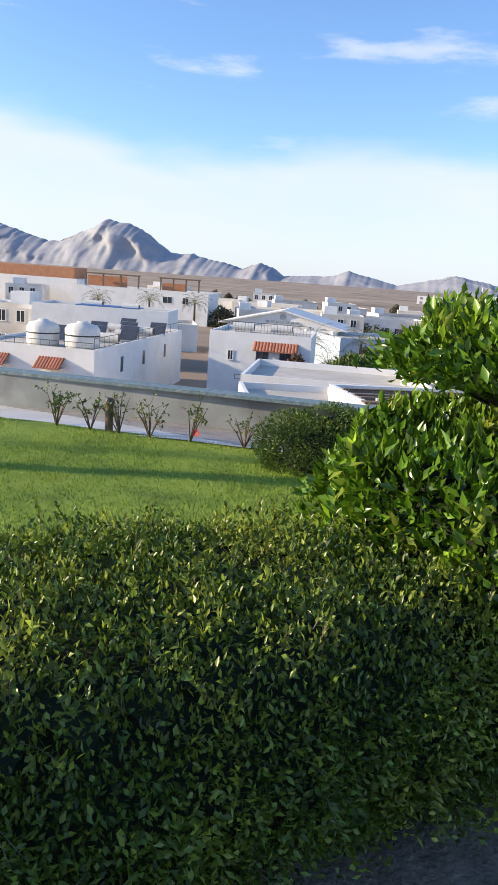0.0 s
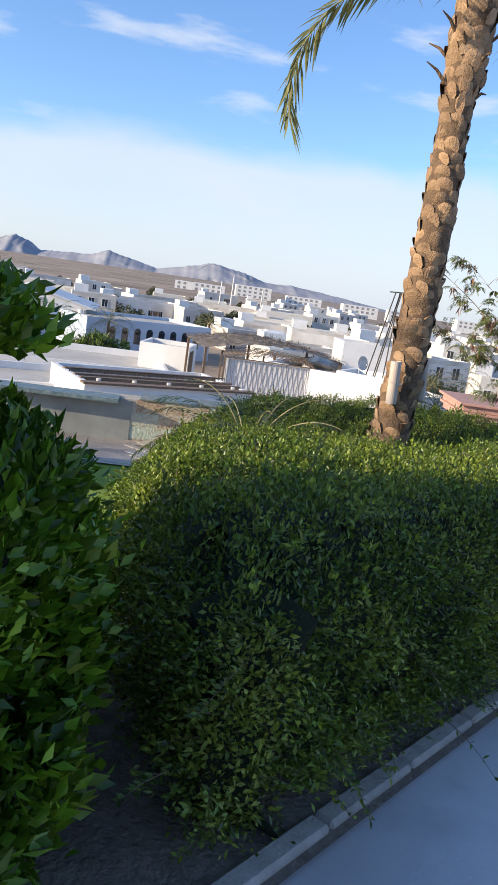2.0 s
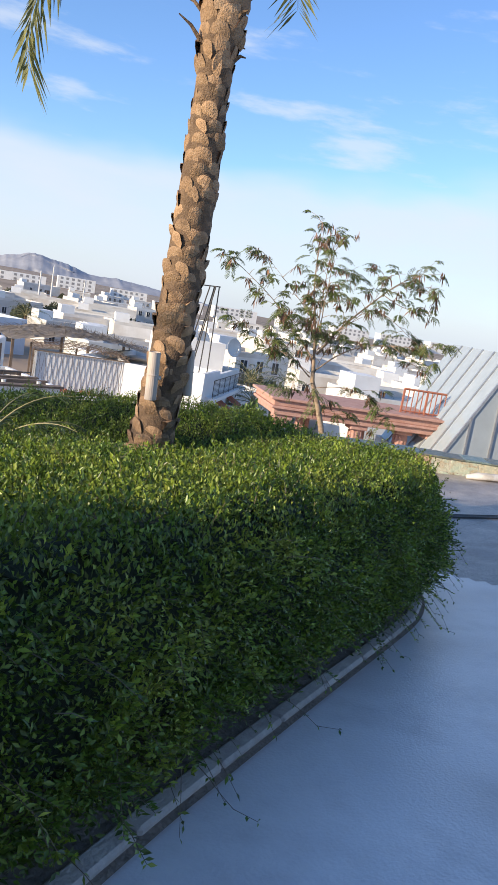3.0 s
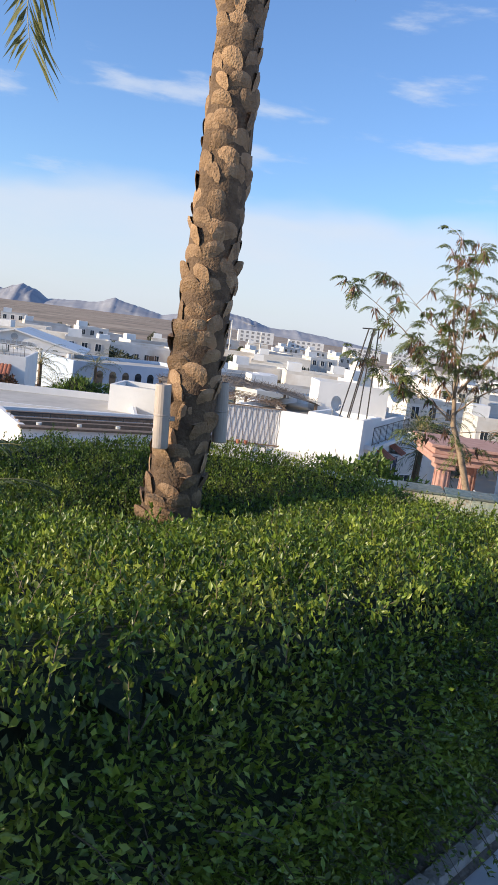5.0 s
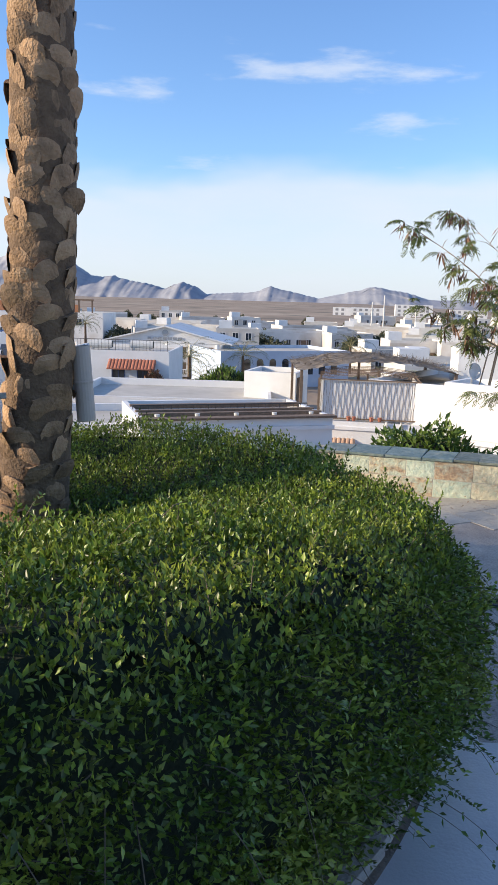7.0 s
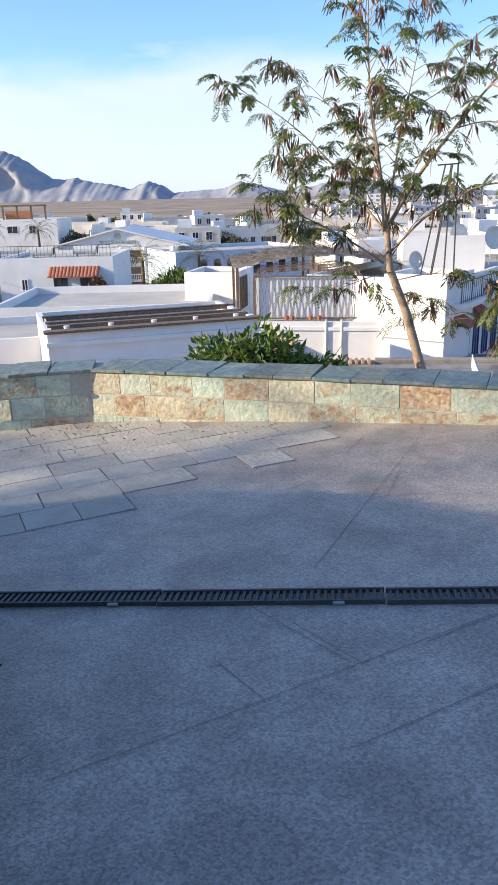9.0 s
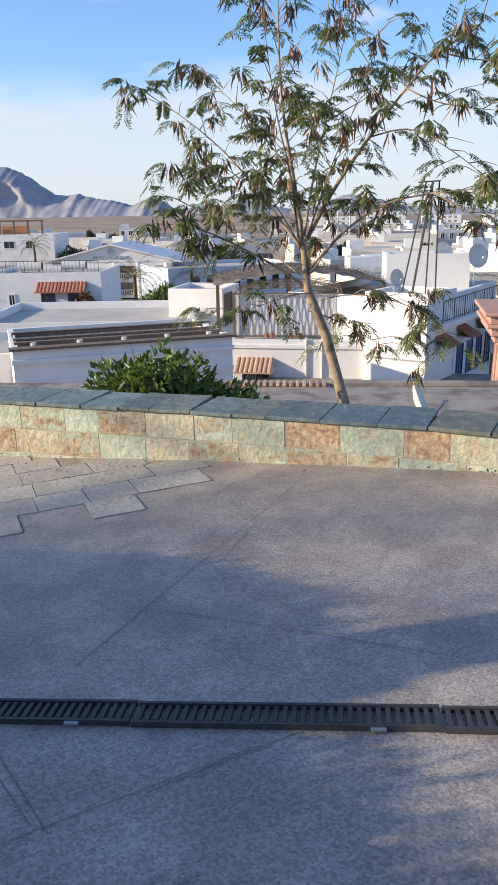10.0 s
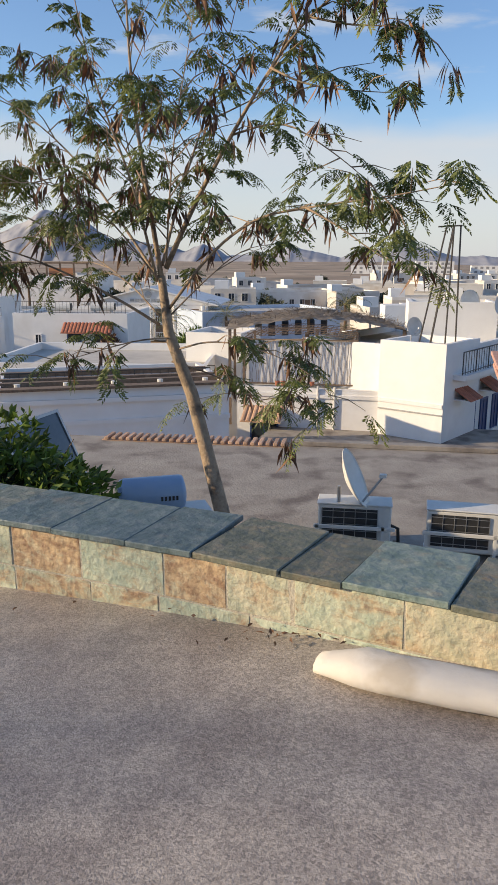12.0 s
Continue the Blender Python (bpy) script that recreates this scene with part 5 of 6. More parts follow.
def heater_far(x, y, z, rot):
    root = thing("roof_tank", pose(x, y, z, 0, 0, rot), "white horizontal water cylinder with a dark end on a roof", "water tank", "far roof cylinders")
    part("cylinder", tube([(-1.0, 0, 0.5), (1.0, 0, 0.5)], 0.36, 12), M_PLASTIC, root)
    part("end_cap", tube([(1.0, 0, 0.5), (1.06, 0, 0.5)], 0.3, 12), M_BLACK, root)
    for sx in (-0.7, 0.7):
        part("leg", box((sx - 0.05, -0.3, 0), (sx + 0.05, 0.3, 0.3)), M_STEEL, root)
    return root


heater0 = heater_far(-24.5, 57.5, -3.85, 8)
for x, y, z in ((-24.6, 62, -3.85), (-25, 67, -3.85), (-28, 68, -3.85), (-30.2, 60, -3.85), (-16, 70, -2.85), (-12.5, 71, -2.85), (-33, 84, -2.6), (-38, 85, -2.6)):
    copy_thing(heater0, pose(x, y, z, 0, 0, 8))

# orange roof house far behind
br = house(-60, 158, TOWN, -1.9, 30, 14, 6, "white house under an orange roof terrace with timber frames", wins=((6, 4.5, 2.0, 1.3), (10, 4.5, 1.2, 1.3)))
for x0, x1, z1 in ((-13, -4, 2.2), (4, 9.5, 1.6)):
    part("orange_wall", box((x0, 3, 7.1), (x1, 3.3, 7.1 + z1)), M_BRICK, br)
    for x in np.linspace(x0, x1 + 3, 4):
        part("frame_post", box((x - 0.15, 1.5, 7.1), (x + 0.15, 1.8, 9.6)), M_WOOD, br)
    part("frame_beam", box((x0 - 0.3, 1.3, 9.6), (x1 + 3.3, 2.0, 9.9)), M_WOOD, br)
br2 = house(-92, 165, TOWN, -1.0, 26, 14, 6, "white house with an orange upper storey")
part("orange_storey", box((-12, 1, 8), (12, 10, 10.5)), M_BRICK, br2)


# town of small white houses
def town_house(w, d, h, label, seed):
    rng = np.random.default_rng(seed)
    wins = []
    for z in np.arange(1.0, h - 1.8, 2.9):
        for x in np.arange(-w / 2 + 1.2, w / 2 - 0.8, 2.4):
            if rng.random() < 0.75:
                wins.append((x, z, 1.0, 1.3))
    root = house(0, 0, 0, h, w, d, 0, label, M_TOWN, 0.5, wins, group="white houses of the town")
    part("stair_tower", box((-w / 2 + 0.5, d * 0.5, h - 0.5), (-w / 2 + 3.0, d * 0.5 + 3, h + 1.3)), M_WHITE, root)
    # dark brown panel on the wall; its colour stands for an opening's shade
    part("shade_opening", box((w * 0.1, -0.04, 0.4), (w * 0.1 + 2.2, 0.02, 2.2)), M_WOOD, root)
    return root


def build_town():
    rng = np.random.default_rng(77)
    protos = [town_house(10, 9, 4.2, "small white flat-roofed house of the town", 1), town_house(14, 10, 5.0, "broad white flat-roofed house with dark windows", 2), town_house(8, 8, 6.0, "narrow white two-storey house of the town", 3), town_house(18, 10, 4.4, "long white terrace of flat-roofed flats", 4)]
    places = []
    for y in (125, 150, 178, 210, 245, 285, 330, 380):
        step = 17
        for x in np.arange(-0.42 * y - 20, 0.62 * y + 40, step):
            xx, yy = x + rng.uniform(-4, 4), y + rng.uniform(-9, 9)
            if y > 250 and xx < 20:
                continue
            if y < 190 and -85 < xx < -36:
                continue
            if y < 140 and -36 < xx < 5:
                continue
            if rng.random() < 0.12:
                continue
            places.append((xx, yy))
    for y in (60, 82, 102):
        for x in np.arange(18, 0.75 * y + 25, 15):
            places.append((x + rng.uniform(-3, 3), y + rng.uniform(-6, 6)))
    for y in (85, 105):
        for x in (-62, -46, -35):
            places.append((x * y / 90 + rng.uniform(-3, 3), y + rng.uniform(-6, 6)))
    for i, (x, y) in enumerate(places):
        p = protos[int(rng.integers(4))]
        z = TOWN - 0.05 * max(0, x - 40) * 0.6 + rng.uniform(-0.6, 0.4)
        m = pose(x, y, z, 0, 0, rng.uniform(-8, 24))
        if i < 4:
            protos[i].matrix_world = m
        else:
            copy_thing(p, m)


build_town()


def far_block(x, y, w, floors):
    root = thing("apartment_block", pose(x, y, TOWN - 4), "distant white unfinished apartment block with dark openings", "apartment block", "far apartment blocks")
    h = floors * 3.2
    part("wall", box((-w / 2, 0, 0), (w / 2, 12, h + 4)), M_WHITE, root)
    for f in range(floors):
        for x0 in np.arange(-w / 2 + 2, w / 2 - 3, 4.5):
            part("window", box((x0, -0.05, 4.6 + f * 3.2), (x0 + 2.2, 0.05, 6.4 + f * 3.2)), M_OPENING_SHADE, root)


for x, y, w, fl in ((22, 620, 26, 2), (60, 640, 30, 3), (105, 650, 30, 2), (150, 630, 30, 2), (200, 650, 40, 2), (255, 640, 34, 2), (305, 630, 36, 2), (2, 600, 14, 2), (360, 640, 40, 2), (420, 650, 40, 2)):
    far_block(x, y, w, fl)


def far_palm(x, y, z, h, seed, size=2.6, n=22):
    rng = np.random.default_rng(seed)
    root = thing("palm_tree", pose(x, y, z), "dusty green date palm among the houses", "palm tree", "palms of the town")
    part("trunk", tube([(0, 0, 0), (0.05, 0, h * 0.5), (0, 0.05, h)], [0.28, 0.22, 0.2], 8), M_BARK, root)
    for i in range(n):
        a = i * 2.399
        frond(root, (0, 0, h), a, 1.4 - 1.5 * i / n, size * rng.uniform(0.8, 1.1), 1.7, rng, M_FROND_FAR, 22, 0.55, 0.03)
    return root


pa = far_palm(-12.5, 92, TOWN, 4.0, 51, 3.6)
for x, y, z, r in ((-6.8, 97, TOWN, 40), (-52, 142, TOWN + 1.5, 80), (-43, 143, TOWN + 1.5, 130), (-61, 138, TOWN + 1, 200), (-9.5, 86, TOWN - 2.2, 260), (14.5, 50, TOWN - 0.2, 33), (12.0, 55, TOWN, 111), (9.0, 60, TOWN + 0.3, 190), (17, 58, TOWN + 0.4, 290), (18.4, 46.5, TOWN + 1.2, 210), (26, 70, TOWN, 20), (34, 84, TOWN, 95), (6.5, 118, TOWN + 0.3, 70), (45, 110, TOWN, 160)):
    copy_thing(pa, pose(x, y, z, 0, 0, r))


town_bush = bush("street_tree", 30, 140, TOWN, 3.2, 3.0, 4.2, "dusty grey-green street tree between the houses", M_LEAF_DUST, 0.55, 0.28, 900, 43)
tagged(town_bush, group="street trees")
_tr = np.random.default_rng(91)
for _ in range(70):
    yy = _tr.uniform(62, 400)
    xx = _tr.uniform(-0.3 * yy, 0.62 * yy)
    if yy < 125 and -45 < xx < 15:
        continue
    copy_thing(town_bush, pose(xx, yy, TOWN - 0.03 * max(0, xx - 40) - 0.3, 0, 0, _tr.uniform(0, 360)) @ Matrix.Scale(_tr.uniform(0.6, 1.25), 4))
bush("street_tree", 9.5, 62.0, TOWN, 5.0, 3.0, 5.0, "bare brown thicket behind the iron pergola", M_TWIG, 0.6, 0.1, 2500, 44)
bush("street_tree", 12.5, 64.0, TOWN, 3.0, 3.0, 6.0, "yellow-green leafy tree behind the iron pergola", M_LEAF_BUSH, 0.6, 0.2, 1500, 45)


def pole(x, y, z, h):
    root = thing("mast", pose(x, y, z), "thin pale mast standing in the town", "mast", "masts")
    part("pole", tube([(0, 0, 0), (0, 0, h)], [0.3, 0.16], 8), M_PLASTIC, root)
    part("base", box((-0.6, -0.6, 0), (0.6, 0.6, 0.5)), M_ROOFTOP, root)


for x, y, h in ((13, 230, 11), (16.5, 232, 13), (26, 235, 10.5)):
    pole(x, y, TOWN, h)


# pink pillared shelter and glass roof to the east
def build_columns():
    root = thing("pink_colonnade", pose(17.4, 29.8, -5.4, 0, 0, -6) @ Matrix.Scale(1.4, 4), "pink sandstone colonnade with fluted columns and a moulded beam", "colonnade")
    for x, y in ((-2.45, 0), (-0.1, 0), (1.5, 0.3), (2.35, 0), (-1.3, 1.6), (0.6, 1.6)):
        col = part("column", tube([(x, y, 0), (x, y, 2.35)], [0.25, 0.2], 16), M_PINK, root)
        part("capital", box((x - 0.27, y - 0.27, 2.35), (x + 0.27, y + 0.27, 2.5), 0.02), M_PINK, col)
        for k in range(12):
            a = k * math.pi / 6
            part("flute", tube([(x + 0.245 * math.cos(a), y + 0.245 * math.sin(a), 0.1), (x + 0.2 * math.cos(a), y + 0.2 * math.sin(a), 2.3)], 0.028, 4), M_PINK, col)
    for z0, z1, o in ((2.5, 2.68, 0.0), (2.68, 2.76, 0.1), (2.76, 2.94, 0.04), (2.94, 3.02, 0.16)):
        part("beam_course", box((-2.8 - o, -0.35 - o, z0), (2.75 + o, 2.0 + o, z1), 0.015), M_PINK, root)
    railing(root, (1.3, 0.2, 3.0), (2.7, 0.2, 3.0), 0.75, 9, 0.025, M_TILE)
    van = thing("van", pose(15.6, 28.4, -5.4, 0, 0, 20) @ Matrix.Scale(1.4, 4), "white rounded van parked below the colonnade", "van")
    bm = bmesh.new()
    add_box(bm, (-0.9, -0.5, 0.25), (0.9, 0.5, 1.15), 0.25)
    part("body", bm, M_VAN, van)
    part("windscreen", box((-0.6, -0.52, 0.65), (0.6, -0.48, 1.0), 0.01), M_GLASSDARK, van)
    for sx in (-0.55, 0.55):
        part("wheel", tube([(sx, -0.52, 0.2), (sx, -0.38, 0.2)], 0.2, 14), M_BLACK, van)
    part("yard", box((-9, -3, -0.3), (20, 8, -0.02)), M_ROOF, root)


build_columns()


def build_glass():
    root = thing("glass_roof", pose(19.9, 27.0, -5.0, 0, 0, -10) @ Matrix.Scale(1.4, 4), "sloping glazed roof with grey metal ribs", "glass roof")
    part("base", box((-0.4, -0.2, 0), (8, 5, 1.5)), M_ROOFTOP, root)
    m = M_GLASSPANE
    a, b = Vector((-0.3, 0, 1.5)), Vector((1.6, 0, 5.0))
    for i in range(6):
        y0, y1 = i * 0.8, i * 0.8 + 0.76
        me = bmesh.new()
        vs = [me.verts.new(p) for p in (a + Vector((0, y0, 0)), b + Vector((0, y0, 0)), b + Vector((0, y1, 0)), a + Vector((0, y1, 0)))]
        me.faces.new(vs)
        part("pane", me, m, root)
        part("rib", tube([a + Vector((0, y0, 0)), b + Vector((0, y0, 0))], 0.05, 4), M_STEEL, root)
    for i in range(8):
        x0 = -0.2 + i * 0.75
        top = min(1.5 + (x0 + 0.3) * 1.84, 5.0)
        part("mullion", box((x0 - 0.03, -0.05, 1.5), (x0 + 0.03, 0.05, top)), M_STEEL, root)
        me = bmesh.new()
        x1 = x0 + 0.72
        t1 = min(1.5 + (x1 + 0.3) * 1.84, 5.0)
        vs = [me.verts.new(p) for p in ((x0, 0, 1.5), (x1, 0, 1.5), (x1, 0, t1), (x0, 0, top))]
        me.faces.new(vs)
        part("pane", me, m, root)


M_GLASSPANE = material("greenhouse glass", [(0.30, 0.34, 0.36), (0.38, 0.42, 0.44)], 1, 0.08)
build_glass()


# ---- ground to the horizon and mountains ----
def build_far():
    v, f = [], []
    gx = np.concatenate([np.linspace(-4500, -300, 22), np.linspace(-250, 250, 26), np.linspace(300, 4500, 22)])
    gy = np.concatenate([np.linspace(-400, 12, 8), np.linspace(20, 500, 25), np.linspace(560, 4900, 30)])
    for x in gx:
        for y in gy:
            z = TOWN - 0.03 * max(0.0, x - 60) - (0.0 if y > 100 else 0)
            if y > 480:
                z += 3.0 * noise.noise((x * 0.004, y * 0.004, 1)) * min(1, (y - 480) / 300)
            v.append((x, y, z))
    k = len(gy)
    for i in range(len(gx) - 1):
        for j in range(k - 1):
            f.append((i * k + j, (i + 1) * k + j, (i + 1) * k + j + 1, i * k + j + 1))
    tagged(mesh_ob("ground", v, f, M_DESERT, smooth=True), "tan desert plain running out to the mountains", "ground", kind="structure")
    ridge_x = [-3572, -2872, -2572, -2376, -2200, -2072, -1992, -1872, -1792, -1726, -1652, -1592, -1527, -1452, -1361, -1302, -1242, -1152, -1105, -1032, -947, -902, -854, -792, -732, -612, -492, -432, -388, -332, -242, -143, -62, 48, 143, 218, 318, 423, 548, 812, 1328, 2628]
    ridge_z = [104, 144, 174, 200, 154, 119, 126, 179, 209, 257, 240, 238, 214, 164, 106, 98, 104, 80, 76, 62, 40, 64, 80, 58, 20, 28, 34, 50, 69, 50, 36, 12, 30, 56, 80, 66, 48, 18, 24, 0, -60, -60]
    gx = np.linspace(-3600, 2600, 620)
    gy = np.linspace(0, 1, 24)
    v = []
    for x in gx:
        h = float(np.interp(x, ridge_x, ridge_z))
        h += (5 * noise.noise((x * 0.02, 0.3, 0)) + 5 * noise.noise((x * 0.06, 0.9, 0)) + 2.5 * noise.noise((x * 0.15, 2.9, 0))) * min(1, (h + 60) / 120)
        for g in gy:
            up = math.sin(math.pi * min(1.0, g * 1.0) * 0.5)
            y = 3700 + 300 * g + 18 * noise.noise((x * 0.02, g * 3, 5)) * (1 - g) 
            crag = sum(noise.noise((x * 0.006 * o, g * 2.2 * o, 9 + o)) / o for o in (1, 2, 4, 8)) * math.sin(math.pi * g) * min(1, (h + 60) / 120)
            v.append((x, y + 70 * crag, -60 + (h + 60) * up + 20 * crag))
    k = len(gy)
    f = [(i * k + j, (i + 1) * k + j, (i + 1) * k + j + 1, i * k + j + 1) for i in range(len(gx) - 1) for j in range(k - 1)]
    tagged(mesh_ob("backdrop", v, f, M_ROCK_HAZE, smooth=True), "bare desert mountains along the horizon, blue-grey haze in their colour", "mountains", kind="structure")


build_far()

# shrubs with red flowers along the lawn edge
def flower_shrub(x, y, h, seed, flower, dry):
    rng = np.random.default_rng(seed)
    root = thing("hibiscus_shrub", pose(x, y, -0.12), "thin young hibiscus shrub at the lawn edge" + (" with a red flower" if flower else ""), "shrub", "shrubs along the lawn")
    bm = bmesh.new()
    cs, ds = [], []
    for i in range(9):
        a, s = rng.uniform(0, 2 * math.pi), rng.uniform(0.15, 0.42)
        e = Vector((math.cos(a) * s * 0.7, math.sin(a) * s * 0.7, h * rng.uniform(0.6, 1.0)))
        mid = e * 0.5 + Vector((0, 0, 0.04))
        add_tube(bm, [(0, 0, 0), mid, e], [0.012, 0.008, 0.003], 5, False)
        for _ in range(3):
            b = mid.lerp(e, rng.random())
            t = b + Vector(rng.normal(0, 0.08, 3)) + Vector((0, 0, 0.05))
            add_tube(bm, [b, t], [0.004, 0.002], 4, False)
            for _ in range(4 if dry else 9):
                cs.append(b.lerp(t, rng.uniform(0.2, 1)))
                ds.append(rng.normal(0, 1, 3) + (0, 0, 0.3))
    tagged(part("branchwork", bm, M_TWIG, root), kind="stuff")
    tagged(leaves_mesh("foliage", np.array(cs), np.array(ds), rng.normal(0, 1, (len(cs), 3)) + (0, 0, 1), 0.05, 0.032, M_LEAF_BUSH, root, rng), kind="stuff")
    if flower:
        bm = bmesh.new()
        cx, cz = rng.uniform(-0.1, 0.15), 0.18
        for k in range(5):
            a = k * 2 * math.pi / 5
            vs = [bm.verts.new((cx + r * math.cos(a + o), -0.15 - dpt, cz + r * math.sin(a + o))) for r, o, dpt in ((0.005, 0, 0.0), (0.045, -0.5, 0.012), (0.06, 0, 0.018), (0.045, 0.5, 0.012))]
            bm.faces.new(vs)
        part("flower", bm, M_PETAL, root, "red hibiscus flower")


for i, (x, y, h, fl, dry) in enumerate(((-6.3, 9.55, 0.5, True, False), (-4.75, 9.6, 0.65, False, False), (-4.2, 9.6, 0.5, False, True), (-3.75, 9.6, 0.62, False, True), (-3.25, 9.55, 0.6, False, True), (-2.65, 9.6, 0.6, True, True), (-1.85, 9.6, 0.55, False, True))):
    flower_shrub(x, y, h, 60 + i, fl, dry)
bol = thing("bollard_light", pose(-3.95, 9.7, -0.12), "dark bollard garden light at the lawn edge", "garden light")
part("post", tube([(0, 0, 0), (0, 0, 0.42)], 0.06, 12), M_WOOD, bol)
part("cap", tube([(0, 0, 0.42), (0, 0, 0.5)], [0.09, 0.05], 12), M_IRON, bol)

# small cycad-like plant between the hedges
cyc = thing("cycad", pose(2.55, 7.0, 0.2), "grey-green cycad with arching feathery leaves behind the hedge", "plant")
part("stump", tube([(0, 0, 0), (0, 0, 0.5)], [0.12, 0.1], 8), M_BARK, cyc)
_rng = np.random.default_rng(3)
for i in range(20):
    frond(cyc, (0, 0, 0.5), i * 2.399, 1.3 - 0.9 * i / 20, 1.0, 1.5, _rng, M_FROND_FAR, 40, 0.13, 0.01)

# ---- white sack by the wall ----
def build_sack():
    root = thing("rolled_sack", pose(0, 0, 0), "long dirty-white stuffed sack lying against the wall foot", "sack")
    line = smooth_line([(9.66, 11.22), (9.95, 11.08), (10.3, 10.97), (10.7, 10.84)], 0.04)
    bm = bmesh.new()
    rings = []
    n = len(line)
    for i, (x, y) in enumerate(line):
        z = ground(x, y)
        s = min(1, 0.55 + 3 * min(i, n - 1 - i) / n)
        ring = []
        for k in range(12):
            a = 2 * math.pi * k / 12
            w = 0.10 * s * (1 + 0.12 * noise.noise((x * 6, k * 0.6, 0)))
            ring.append(bm.verts.new((x + 0.35 * w * math.cos(a), y + 0.95 * w * math.cos(a), z + 0.052 * s + (0.052 if math.sin(a) < 0 else 0.06) * s * math.sin(a) * (1 + 0.15 * noise.noise((x * 9, k, 3))))))
        rings.append(ring)
    for u, v in zip(rings, rings[1:]):
        for k in range(12):
            bm.faces.new((u[k], u[(k + 1) % 12], v[(k + 1) % 12], v[k]))
    bm.faces.new(rings[0][::-1])
    bm.faces.new(rings[-1])
    bmesh.ops.recalc_face_normals(bm, faces=bm.faces)
    part("sack", bm, M_BAG, root, smooth=True)


build_sack()

# ---- unseen wall added behind the camera to close the place ----
def closing_wall(x0, y0, x1, y1, h, name):
    root = thing(name, pose(0, 0, 0), "plain pale unseen wall, added behind the terrace to close it", "building")
    d = Vector((x1 - x0, y1 - y0, 0))
    ln = d.length
    m = Matrix.Translation((x0, y0, -1.0)) @ Matrix.Rotation(math.atan2(d.y, d.x), 4, "Z")
    part("wall", box((0, -6, 0), (ln, 0, h + 1.0), 0, m), M_WHITE, root)


closing_wall(-20.0, -16.0, 22.0, -16.0, 6.0, "hotel_block")

# ---- stone wall ----
def wall_bend(x):
    """The slow curve of the wall past its corner."""
    u = x - 5.4
    return ((-0.00117 * u + -0.00914) * u + -0.20862) * u + 12.61432


WALL = [(-9.0, 12.05), (4.6, 12.42)] + [(x, wall_bend(x)) for x in np.arange(5.4, 12.01, 0.2)]


def wall_top(x):
    return 0.32 + 0.017 * (x - 5.4)


def box_mesh(name, size, mat, bevel=0.0035):
    bm = bmesh.new()
    add_box(bm, (-size[0] / 2, 0, -size[2] / 2), (size[0] / 2, size[1], size[2] / 2), bevel)
    me = bpy.data.meshes.new(name)
    bm.normal_update()
    bm.to_mesh(me)
    bm.free()
    me.materials.append(mat)
    return me


